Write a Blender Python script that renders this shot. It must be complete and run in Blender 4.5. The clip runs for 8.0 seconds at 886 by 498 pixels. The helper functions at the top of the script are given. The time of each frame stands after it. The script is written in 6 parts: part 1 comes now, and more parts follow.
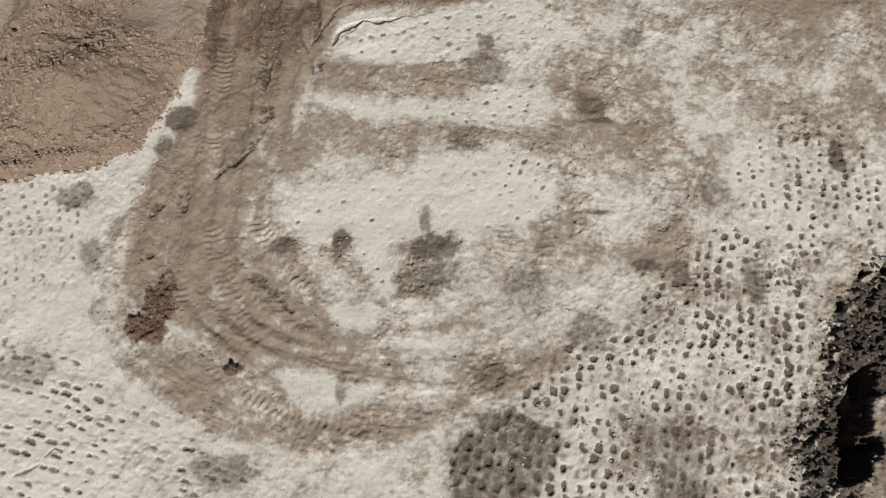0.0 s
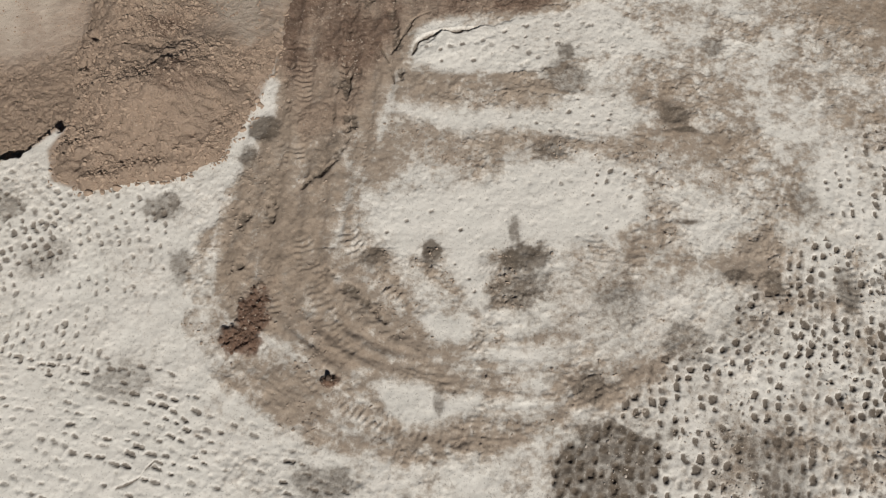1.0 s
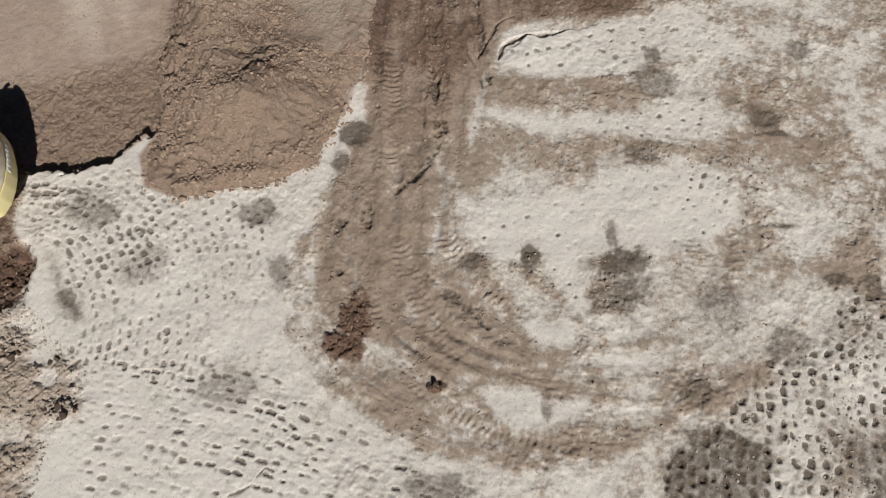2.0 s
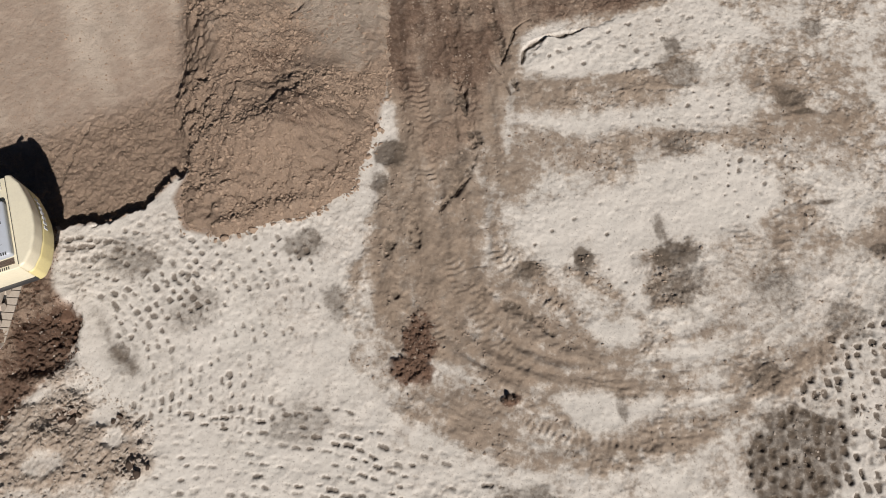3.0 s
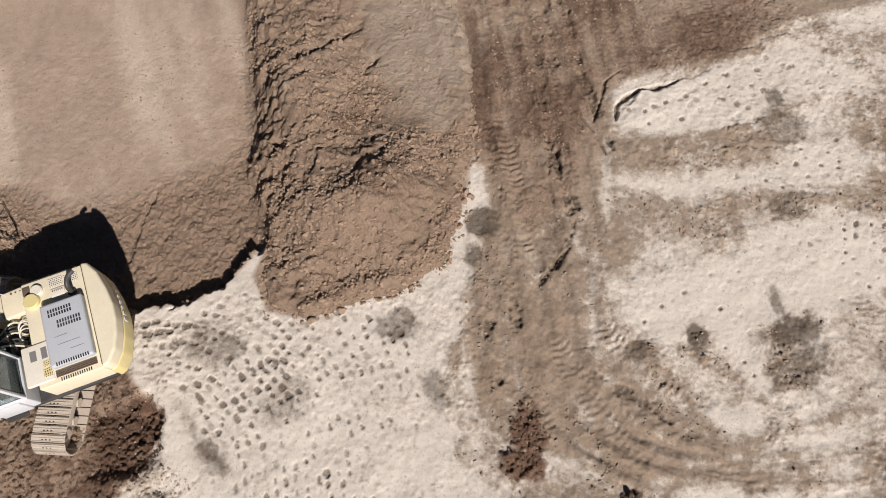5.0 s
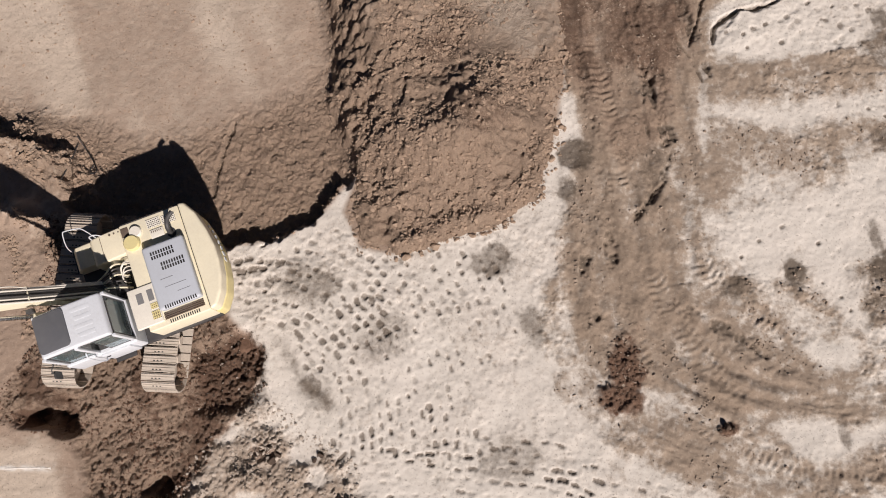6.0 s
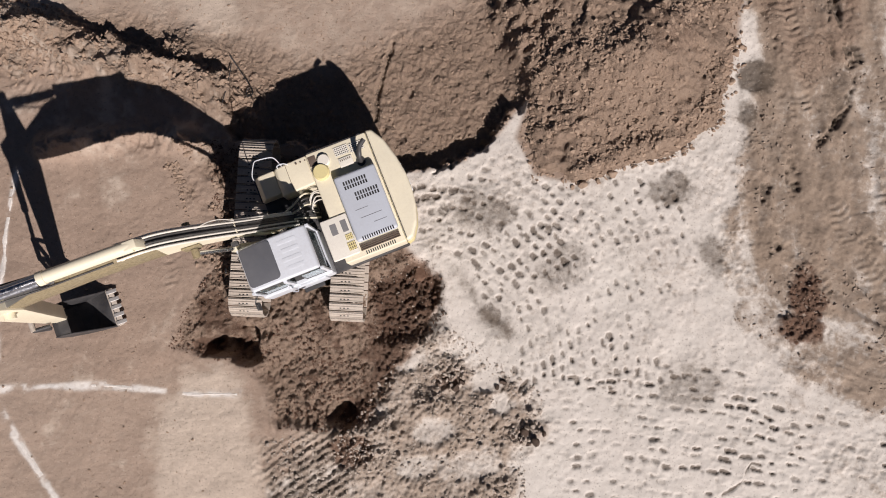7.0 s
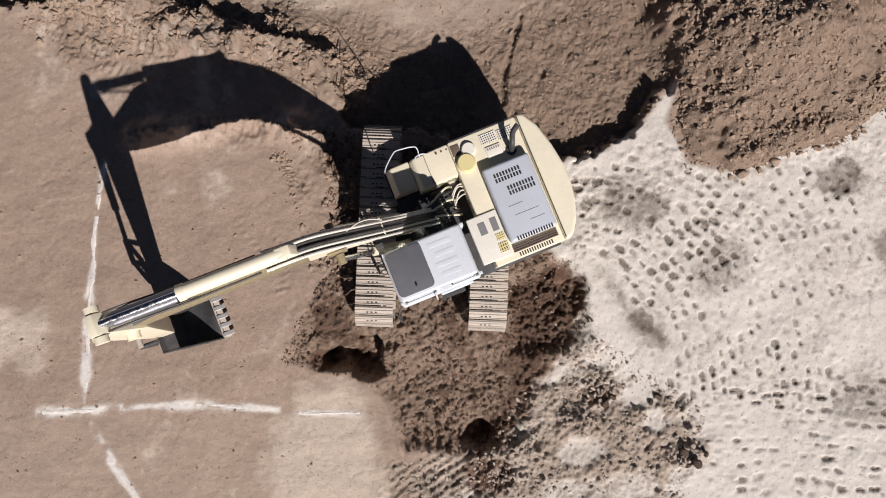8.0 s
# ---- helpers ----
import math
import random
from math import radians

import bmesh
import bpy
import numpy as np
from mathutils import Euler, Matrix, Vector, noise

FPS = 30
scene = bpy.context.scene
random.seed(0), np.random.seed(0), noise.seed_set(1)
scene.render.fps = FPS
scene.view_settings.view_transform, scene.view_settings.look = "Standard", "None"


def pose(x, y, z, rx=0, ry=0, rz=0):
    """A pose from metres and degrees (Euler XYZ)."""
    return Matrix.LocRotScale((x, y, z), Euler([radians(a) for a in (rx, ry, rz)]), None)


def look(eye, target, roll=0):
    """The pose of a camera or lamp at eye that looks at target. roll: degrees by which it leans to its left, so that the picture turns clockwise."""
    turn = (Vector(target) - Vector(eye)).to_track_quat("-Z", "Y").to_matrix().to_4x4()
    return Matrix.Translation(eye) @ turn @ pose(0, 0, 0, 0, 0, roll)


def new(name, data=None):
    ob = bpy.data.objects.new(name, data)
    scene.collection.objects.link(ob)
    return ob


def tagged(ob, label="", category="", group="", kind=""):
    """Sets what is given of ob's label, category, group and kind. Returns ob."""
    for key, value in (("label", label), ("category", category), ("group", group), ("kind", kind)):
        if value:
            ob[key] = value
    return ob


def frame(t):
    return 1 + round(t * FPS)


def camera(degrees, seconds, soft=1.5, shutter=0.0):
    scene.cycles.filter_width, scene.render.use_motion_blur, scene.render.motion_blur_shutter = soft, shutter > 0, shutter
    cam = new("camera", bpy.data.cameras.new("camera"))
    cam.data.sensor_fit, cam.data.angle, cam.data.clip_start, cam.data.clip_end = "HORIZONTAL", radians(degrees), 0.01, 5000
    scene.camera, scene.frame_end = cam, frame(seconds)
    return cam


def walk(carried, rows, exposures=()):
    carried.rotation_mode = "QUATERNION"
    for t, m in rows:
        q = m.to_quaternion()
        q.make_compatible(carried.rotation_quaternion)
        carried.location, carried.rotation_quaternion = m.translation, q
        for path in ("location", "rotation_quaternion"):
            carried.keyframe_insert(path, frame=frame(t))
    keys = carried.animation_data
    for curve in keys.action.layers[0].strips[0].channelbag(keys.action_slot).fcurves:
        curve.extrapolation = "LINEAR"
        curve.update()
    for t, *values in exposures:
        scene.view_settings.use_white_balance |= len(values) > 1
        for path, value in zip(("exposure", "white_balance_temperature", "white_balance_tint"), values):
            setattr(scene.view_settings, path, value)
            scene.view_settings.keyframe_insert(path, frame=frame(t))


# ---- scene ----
# ---------- camera and its flight ----------
cam = camera(65.0, 8.0, soft=1.0)
PATH = [
    (0, (0.119, -0.303, 17.891), (0.107, 0.432, 16.031), -0.7),
    (0.5, (-1.111, -0.177, 17.925), (-1.122, 0.56, 16.066), -0.7),
    (1, (-2.387, -0.06, 17.961), (-2.399, 0.678, 16.102), -0.8),
    (1.5, (-3.743, 0.009, 17.985), (-3.752, 0.746, 16.126), -0.5),
    (2, (-5.186, 0.083, 18.024), (-5.191, 0.82, 16.165), -0.5),
    (2.2, (-5.701, 0.159, 18.029), (-5.694, 0.89, 16.167), -0.3),
    (3.3, (-8.007, 1.058, 18.127), (-7.908, 1.776, 16.262), 0.1),
    (3.5, (-8.291, 1.268, 18.1), (-8.191, 1.99, 16.238), 0.1),
    (4, (-8.855, 2.014, 18.042), (-8.756, 2.735, 16.179), 0.1),
    (4.2, (-9.189, 2.453, 17.951), (-9.081, 3.172, 16.087), 0.9),
    (5.3, (-10.285, 4.06, 17.701), (-10.202, 4.726, 15.817), -0.6),
    (5.5, (-10.707, 4.332, 17.7), (-10.629, 4.946, 15.798), -0.6),
    (6, (-12.202, 4.93, 17.682), (-12.149, 5.363, 15.73), -0.9),
    (6.5, (-14.225, 5.501, 17.708), (-14.195, 5.755, 15.725), -1.4),
    (7, (-16.589, 6.089, 17.425), (-16.57, 6.265, 15.433), -1.6),
    (7.5, (-18.709, 6.692, 16.521), (-18.692, 6.83, 14.526), -0.9),
    (8, (-19.79, 7.007, 15.544), (-19.768, 7.143, 13.549), 0.9),
]
walk(cam, [(t, look(eye, target, roll)) for t, eye, target, roll in PATH],
     exposures=[(0, -0.26, 6200, 8), (2.2, -0.26, 6250, 11), (3.5, -0.2, 6500, 14), (5.5, -0.08, 6650, 17), (6.5, -0.11, 6500, 19), (7.3, -0.08, 6350, 19), (8, -0.02, 6300, 17)])

# ---------- daylight ----------
SUN_WAY = Vector((-0.41, 1.10, -1.0)).normalized()      # the way the sunlight travels
world = bpy.data.worlds.new("sky")
scene.world = world
world.use_nodes = True
wn = world.node_tree
sky = wn.nodes.new("ShaderNodeTexSky")
sky.sky_type = "NISHITA"
sky.sun_disc = False
sky.air_density, sky.dust_density, sky.ozone_density = 0.6, 0.2, 1.0
sky.sun_elevation = math.asin(-SUN_WAY.z)
sky.sun_rotation = math.atan2(-SUN_WAY.x, -SUN_WAY.y)
wn.nodes["Background"].inputs["Strength"].default_value = 0.022
wn.links.new(sky.outputs[0], wn.nodes["Background"].inputs[0])
sun = new("sun", bpy.data.lights.new("sun", "SUN"))
sun.data.energy = 5.0
sun.data.angle = radians(0.53)
sun.data.color = (1.0, 0.95, 0.87)
sun.matrix_world = Matrix.Translation((0, -20, 30)) @ SUN_WAY.to_track_quat("-Z", "Y").to_matrix().to_4x4()

# ---------- materials ----------
def nodes_of(name):
    m = bpy.data.materials.new(name)
    m.use_nodes = True
    t = m.node_tree
    return m, t, t.nodes["Principled BSDF"]


def add(t, kind, **values):
    n = t.nodes.new(kind)
    for key, v in values.items():
        n.inputs[key.replace("_", " ")].default_value = v
    return n


def noise_at(t, scale, detail=6.0, rough=0.6, where=None):
    n = add(t, "ShaderNodeTexNoise", Scale=scale, Detail=detail, Roughness=rough)
    if where:
        t.links.new(where, n.inputs["Vector"])
    return n.outputs["Fac"]


def ramp(t, fac, lo, hi, a=0.0, b=1.0):
    n = add(t, "ShaderNodeMapRange")
    for i, v in ((1, lo), (2, hi), (3, a), (4, b)):
        n.inputs[i].default_value = v
    t.links.new(fac, n.inputs[0])
    return n.outputs[0]


def blend(t, fac, a, b):
    n = t.nodes.new("ShaderNodeMix")
    n.data_type = "RGBA"
    for src, i in ((fac, 0), (a, 6), (b, 7)):
        if isinstance(src, (tuple, list)):
            n.inputs[i].default_value = (*src, 1.0)
        elif isinstance(src, float):
            n.inputs[i].default_value = src
        else:
            t.links.new(src, n.inputs[i])
    return n.outputs[2]


def times(t, a, b):
    n = t.nodes.new("ShaderNodeMath")
    n.operation = "MULTIPLY"
    for src, i in ((a, 0), (b, 1)):
        if isinstance(src, float):
            n.inputs[i].default_value = src
        else:
            t.links.new(src, n.inputs[i])
    return n.outputs[0]


def bump(t, shader, height, strength, distance):
    n = add(t, "ShaderNodeBump", Distance=distance)
    if isinstance(strength, float):
        n.inputs["Strength"].default_value = strength
    else:
        t.links.new(strength, n.inputs["Strength"])
    t.links.new(height, n.inputs["Height"])
    t.links.new(n.outputs[0], shader.inputs["Normal"])


WHITE_SOIL = ((0.84, 0.787, 0.715), (0.66, 0.60, 0.525))
BROWN_SOIL = ((0.475, 0.355, 0.264), (0.31, 0.225, 0.165))
TAN_SOIL = ((0.47, 0.355, 0.275), (0.365, 0.272, 0.208))
SMEAR_SOIL = ((0.41, 0.32, 0.243), (0.27, 0.207, 0.153))
DARK_SOIL = ((0.20, 0.122, 0.084), (0.10, 0.061, 0.043))
GREY_SOIL = ((0.56, 0.475, 0.395), (0.30, 0.235, 0.18))


def soil_mixture():
    """The ground: pale chalky layer, tan graded soil, brown soil, smears, moist patches and rubble, by the mesh's own
    layers, with shade painted into hollows and ruts.
    """
    m, t, s = nodes_of("soil_mixture")
    at = add(t, "ShaderNodeTexCoord").outputs["Object"]
    fine = ramp(t, noise_at(t, 9.0, 8.0, 0.7, at), 0.3, 0.7)
    grain = ramp(t, noise_at(t, 45.0, 4.0, 0.7, at), 0.25, 0.75)
    wide = ramp(t, noise_at(t, 0.7, 6.0, 0.65, at), 0.32, 0.68)
    layers = []
    for name in ("layers_a", "layers_b", "layers_c"):
        a = t.nodes.new("ShaderNodeVertexColor")
        a.layer_name = name
        sep = t.nodes.new("ShaderNodeSeparateColor")
        t.links.new(a.outputs["Color"], sep.inputs[0])
        layers += [*sep.outputs[:3], a.outputs["Alpha"]]
    brown, smear, damp_and_shade, rubble, tan, dent, wet_and_shade, pale, lines, black = layers[:10]
    mottle = ramp(t, noise_at(t, 4.5, 9.0, 0.78, at), 0.3, 0.7)

    def broken(mask, by, share):
        """A layer's mask, part soft and part broken up into crisp patches."""
        n = t.nodes.new("ShaderNodeMath")
        n.operation = "MULTIPLY_ADD"
        t.links.new(by, n.inputs[0])
        n.inputs[1].default_value = 0.7
        t.links.new(mask, n.inputs[2])
        crisp = ramp(t, n.outputs[0], 0.62, 1.08)
        n = t.nodes.new("ShaderNodeMix")
        n.inputs[0].default_value = share
        t.links.new(mask, n.inputs[2])
        t.links.new(crisp, n.inputs[3])
        return n.outputs[0]

    smear, brown, rubble = broken(smear, mottle, 0.6), broken(brown, mottle, 0.4), broken(rubble, mottle, 0.4)
    damp_and_shade, dent, wet_and_shade, pale, lines = broken(damp_and_shade, mottle, 0.35), broken(dent, fine, 0.3), broken(wet_and_shade, mottle, 0.5), broken(pale, mottle, 0.5), broken(lines, fine, 0.5)
    col = blend(t, wide, WHITE_SOIL[0], (0.79, 0.75, 0.68))
    col = blend(t, times(t, fine, 0.5), col, WHITE_SOIL[1])
    for mask, (hi, lo) in ((tan, TAN_SOIL), (rubble, GREY_SOIL), (smear, SMEAR_SOIL), (brown, BROWN_SOIL)):
        own = blend(t, fine, hi, lo)
        own = blend(t, times(t, wide, 0.35), own, tuple(0.8 * v for v in lo))
        col = blend(t, mask, col, own)
    col = blend(t, pale, col, blend(t, fine, (0.69, 0.585, 0.48), (0.56, 0.465, 0.375)))
    # Damp soil, plus shade painted into ruts, grooves and cracks.
    col = blend(t, damp_and_shade, col, blend(t, fine, (0.165, 0.132, 0.101), (0.105, 0.083, 0.063)))
    # Shade of the roller's hollows, blended in as a dark colour.
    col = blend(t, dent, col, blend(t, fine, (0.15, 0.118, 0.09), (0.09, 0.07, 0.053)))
    col = blend(t, wet_and_shade, col, blend(t, fine, DARK_SOIL[0], DARK_SOIL[1]))
    # Black soil in the east, and the trench's shadow as colour.
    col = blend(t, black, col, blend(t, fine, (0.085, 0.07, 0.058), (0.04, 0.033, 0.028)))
    col = blend(t, times(t, grain, 0.18), col, (0.12, 0.09, 0.068))
    crumb = ramp(t, noise_at(t, 20.0, 3.0, 0.6, at), 0.60, 0.68)
    col = blend(t, times(t, crumb, 0.5), col, (0.12, 0.09, 0.068))
    chip = ramp(t, noise_at(t, 26.0, 3.0, 0.6, at), 0.63, 0.70)
    col = blend(t, times(t, chip, 0.45), col, (0.62, 0.55, 0.46))
    col = blend(t, lines, col, blend(t, fine, (0.88, 0.86, 0.82), (0.7, 0.65, 0.58)))
    t.links.new(col, s.inputs["Base Color"])
    s.inputs["Roughness"].default_value = 0.95
    s.inputs["Specular IOR Level"].default_value = 0.15
    h = t.nodes.new("ShaderNodeMath")
    h.operation = "ADD"
    t.links.new(fine, h.inputs[0])
    t.links.new(times(t, grain, 0.5), h.inputs[1])
    loose = t.nodes.new("ShaderNodeMath")
    loose.operation, loose.use_clamp = "ADD", True
    t.links.new(ramp(t, tan, 0.0, 1.0, 0.13, 0.26), loose.inputs[0])
    t.links.new(times(t, brown, 0.42), loose.inputs[1])
    bump(t, s, h.outputs[0], loose.outputs[0], 0.085)
    return m


def clod_soil(name, hi, lo):
    """Loose soil, each clod a little different."""
    m, t, s = nodes_of(name)
    at = add(t, "ShaderNodeTexCoord").outputs["Object"]
    geo = t.nodes.new("ShaderNodeNewGeometry")
    fine = ramp(t, noise_at(t, 14.0, 8.0, 0.7, at), 0.3, 0.7)
    col = blend(t, fine, hi, lo)
    col = blend(t, ramp(t, geo.outputs["Random Per Island"], 0.0, 1.0, 0.0, 0.5), col, tuple(1.05 * v for v in hi))
    t.links.new(col, s.inputs["Base Color"])
    s.inputs["Roughness"].default_value = 0.95
    s.inputs["Specular IOR Level"].default_value = 0.15
    bump(t, s, fine, 0.5, 0.03)
    return m


def paint(name, colour, rough=0.42, dust=0.35, worn=(0.30, 0.25, 0.19), metal=0.0):
    """Old machine paint: faded in patches, dusty, scratched."""
    m, t, s = nodes_of(name)
    at = add(t, "ShaderNodeTexCoord").outputs["Object"]
    wide = ramp(t, noise_at(t, 1.8, 6.0, 0.65, at), 0.35, 0.7)
    fine = ramp(t, noise_at(t, 17.0, 8.0, 0.75, at), 0.45, 0.8)
    col = blend(t, wide, colour, tuple(0.86 * v + 0.05 for v in colour))
    col = blend(t, times(t, fine, dust), col, worn)
    t.links.new(col, s.inputs["Base Color"])
    t.links.new(ramp(t, fine, 0.0, 1.0, rough, min(1.0, rough + 0.35)), s.inputs["Roughness"])
    s.inputs["Metallic"].default_value = metal
    bump(t, s, fine, 0.12, 0.01)
    return m


def glass(name):
    m, t, s = nodes_of(name)
    s.inputs["Base Color"].default_value = (0.42, 0.52, 0.54, 1)
    s.inputs["Transmission Weight"].default_value = 0.9
    s.inputs["Roughness"].default_value = 0.04
    s.inputs["IOR"].default_value = 1.45
    return m


MAT = {
    "ground": soil_mixture(),
    "brown_clod": clod_soil("brown_clod_soil", (0.44, 0.328, 0.242), (0.265, 0.192, 0.141)),
    "dark_clod": clod_soil("dark_clod_soil", DARK_SOIL[0], DARK_SOIL[1]),
    "lump": clod_soil("dark_lump_soil", (0.12, 0.088, 0.068), (0.06, 0.044, 0.035)),
    "grey_clod": clod_soil("chalky_rubble", (0.55, 0.48, 0.41), (0.33, 0.27, 0.215)),
    "black_clod": clod_soil("black_soil", (0.085, 0.07, 0.06), (0.04, 0.033, 0.029)),
    "tan_clod": clod_soil("tan_crumb_soil", (0.44, 0.35, 0.275), (0.28, 0.215, 0.165)),
    "chalk": clod_soil("marking_chalk", (0.86, 0.83, 0.78), (0.62, 0.55, 0.47)),
    "yellow": paint("faded_yellow_paint", (0.90, 0.83, 0.63), 0.38, 0.2, (0.48, 0.38, 0.2)),
    "cream": paint("cream_paint", (0.88, 0.84, 0.74), 0.4, 0.22, (0.40, 0.33, 0.24)),
    "louvre": paint("rusty_brown_paint", (0.13, 0.085, 0.055), 0.6, 0.5, (0.06, 0.045, 0.035)),
    "grey_mesh": paint("grey_mesh", (0.20, 0.20, 0.205), 0.6, 0.5, (0.33, 0.30, 0.26)),
    "seat": paint("pale_seat_cloth", (0.30, 0.30, 0.27), 0.85, 0.3, (0.2, 0.19, 0.17)),
    "deep_yellow": paint("yellow_paint", (0.82, 0.71, 0.34), 0.36, 0.2),
    "boom": paint("dirty_boom_paint", (0.34, 0.28, 0.16), 0.45, 0.95, (0.07, 0.055, 0.04)),
    "white": paint("white_paint", (0.74, 0.78, 0.83), 0.32, 0.2),
    "grey": paint("grey_hood_paint", (0.56, 0.60, 0.66), 0.4, 0.15, (0.30, 0.28, 0.25)),
    "dark": paint("black_paint", (0.03, 0.03, 0.033), 0.5, 0.5, (0.12, 0.10, 0.08)),
    "slot": paint("slot_shadow_black", (0.012, 0.012, 0.013), 0.7, 0.1, (0.05, 0.045, 0.04)),
    "hatch": paint("hatch_rubber", (0.10, 0.105, 0.12), 0.6, 0.3, (0.16, 0.15, 0.14)),
    "hose": paint("hose_rubber", (0.035, 0.034, 0.033), 0.45, 0.4, (0.2, 0.17, 0.13)),
    "steel": paint("worn_track_steel", (0.58, 0.51, 0.43), 0.6, 0.7, (0.38, 0.31, 0.24), 0.1),
    "chrome": paint("cylinder_chrome", (0.72, 0.73, 0.75), 0.18, 0.25, (0.25, 0.22, 0.2), 1.0),
    "guard": paint("rod_guard_steel", (0.36, 0.37, 0.39), 0.3, 0.3, (0.12, 0.11, 0.10), 0.8),
    "tooth": paint("polished_tooth_steel", (0.62, 0.60, 0.57), 0.4, 0.35, (0.3, 0.25, 0.2), 0.6),
    "glass": glass("cab_glass"),
}

# ---------- soil fields ----------
def scrambled(h):
    h = (h ^ (h >> np.uint32(13))) * np.uint32(1274126177)
    return ((h ^ (h >> np.uint32(16))) & np.uint32(0xFFFFFF)) * np.float32(1 / 0xFFFFFF)


def hashed(ix, iy, seed):
    """A repeatable number from 0 to 1 for each whole-numbered cell."""
    return scrambled(ix.astype(np.int64).astype(np.uint32) * np.uint32(374761393) + iy.astype(np.int64).astype(np.uint32) * np.uint32(668265263) + np.uint32(seed * 974634777 & 0xFFFFFFFF))


def field(x, y, size, seed=0, octaves=1, rough=0.5):
    """Smooth noise, about -1 to 1, with lumps of that size."""
    total, amp, norm = np.zeros_like(x), 1.0, 0.0
    across, up = np.uint32(374761393), np.uint32(668265263)
    for o in range(octaves):
        u, v = x / size + 17.3 * o, y / size - 9.1 * o
        iu, iv = np.floor(u), np.floor(v)
        fu, fv = (u - iu).astype(np.float32), (v - iv).astype(np.float32)
        fu, fv = fu * fu * (3 - 2 * fu), fv * fv * (3 - 2 * fv)
        h = iu.astype(np.int64).astype(np.uint32) * across + iv.astype(np.int64).astype(np.uint32) * up + np.uint32((seed + o) * 974634777 & 0xFFFFFFFF)
        a, c = scrambled(h), scrambled(h + up)
        a += (scrambled(h + across) - a) * fu
        c += (scrambled(h + across + up) - c) * fu
        total += amp * (2 * (a + (c - a) * fv) - 1)
        norm += amp
        amp, size = amp * rough, size * 0.5
    return total / norm


def step(v, lo, hi):
    s = np.clip((v - lo) / (hi - lo), 0, 1)
    return s * s * (3 - 2 * s)


def inside(x, y, outline):
    """Metres inside an outline; minus outside it, down to 3."""
    bx, by = [p[0] for p in outline], [p[1] for p in outline]
    near = (x > min(bx) - 3) & (x < max(bx) + 3) & (y > min(by) - 3) & (y < max(by) + 3)
    out = np.full(x.shape, -3.0)
    if near.any():
        out[near] = inside_of(x[near], y[near], outline)
    return out


def inside_of(x, y, outline):
    far, odd = np.full(x.shape, 1e9), np.zeros(x.shape, bool)
    for (ax, ay), (bx, by) in zip(outline, outline[1:] + outline[:1]):
        dx, dy = bx - ax, by - ay
        k = np.clip(((x - ax) * dx + (y - ay) * dy) / (dx * dx + dy * dy + 1e-9), 0, 1)
        far = np.minimum(far, (x - ax - k * dx) ** 2 + (y - ay - k * dy) ** 2)
        if ay != by:
            odd ^= ((ay > y) != (by > y)) & (x < ax + (y - ay) * dx / dy)
    far = np.sqrt(far)
    return np.where(odd, far, -far)


def along(x, y, line):
    """Distance from an open line, and the metres run along it."""
    far, run, gone = np.full(x.shape, 1e9), np.zeros(x.shape), 0.0
    for (ax, ay), (bx, by) in zip(line, line[1:]):
        dx, dy = bx - ax, by - ay
        size = math.hypot(dx, dy)
        k = np.clip(((x - ax) * dx + (y - ay) * dy) / size ** 2, 0, 1)
        d = np.hypot(x - ax - k * dx, y - ay - k * dy)
        run = np.where(d < far, gone + k * size, run)
        far = np.minimum(far, d)
        gone += size
    return far, run


# The plan of the soils, in metres.
WHITE = [(-17.7, 9.72), (-16.5, 9.7), (-15.6, 9.8), (-14.8, 10.2), (-13.8, 11.1), (-14.2, 10.2), (-13.9, 9.2), (-12.9, 8.9), (-11.3, 9.3), (-10.1, 9.4),
         (-9.0, 10.1), (-8.3, 11.7), (-7.5, 14.0), (-6.8, 16.0), (-6.5, 24.0), (30.0, 24.0), (30.0, -12.0), (-21.6, -12.0), (-21.5, 2.4), (-19.6, 3.4),
         (-18.6, 4.3), (-17.9, 5.1), (-17.0, 6.0), (-17.0, 6.8), (-16.9, 7.3), (-17.6, 8.0)]
HEAP = [(-14.0, 24.0), (-14.1, 15.9), (-14.0, 14.4), (-14.4, 13.5), (-14.0, 12.3), (-13.7, 11.0), (-14.1, 10.1), (-13.8, 9.2), (-12.8, 8.8), (-11.3, 9.2),
        (-10.1, 9.4), (-9.0, 10.0), (-8.3, 11.5), (-7.6, 13.9), (-7.4, 16.3), (-7.5, 24.0)]
PIT = [(-40.0, 26.0), (-40.0, 15.5), (-25.7, 14.9), (-23.6, 13.8), (-21.6, 12.9), (-21.4, 11.2), (-19.0, 10.6), (-18.14, 9.72), (-17.34, 9.72), (-16.53, 9.74),
       (-15.64, 9.83), (-14.79, 10.26), (-13.83, 11.11), (-13.4, 12.5), (-13.4, 26.0)]
FLOOR_NORTH = [(-40.0, 26.0), (-14.1, 26.0), (-14.3, 16.3), (-14.2, 14.8), (-15.2, 14.0), (-17.4, 13.6), (-18.9, 13.0), (-20.1, 13.4), (-21.2, 14.3), (-24.2, 14.9), (-40.0, 15.8)]
DARK_DIG = [(-23.5, 6.1), (-22.8, 7.3), (-22.0, 8.0), (-22.0, 11.2), (-17.4, 9.6), (-17.2, 7.3), (-16.5, 6.9), (-16.6, 6.1), (-17.3, 5.3), (-17.9, 4.8),
            (-18.3, 4.2), (-19.0, 3.8), (-19.3, 3.5), (-21.1, 3.8), (-21.4, 4.6), (-21.7, 5.6), (-22.4, 5.7)]
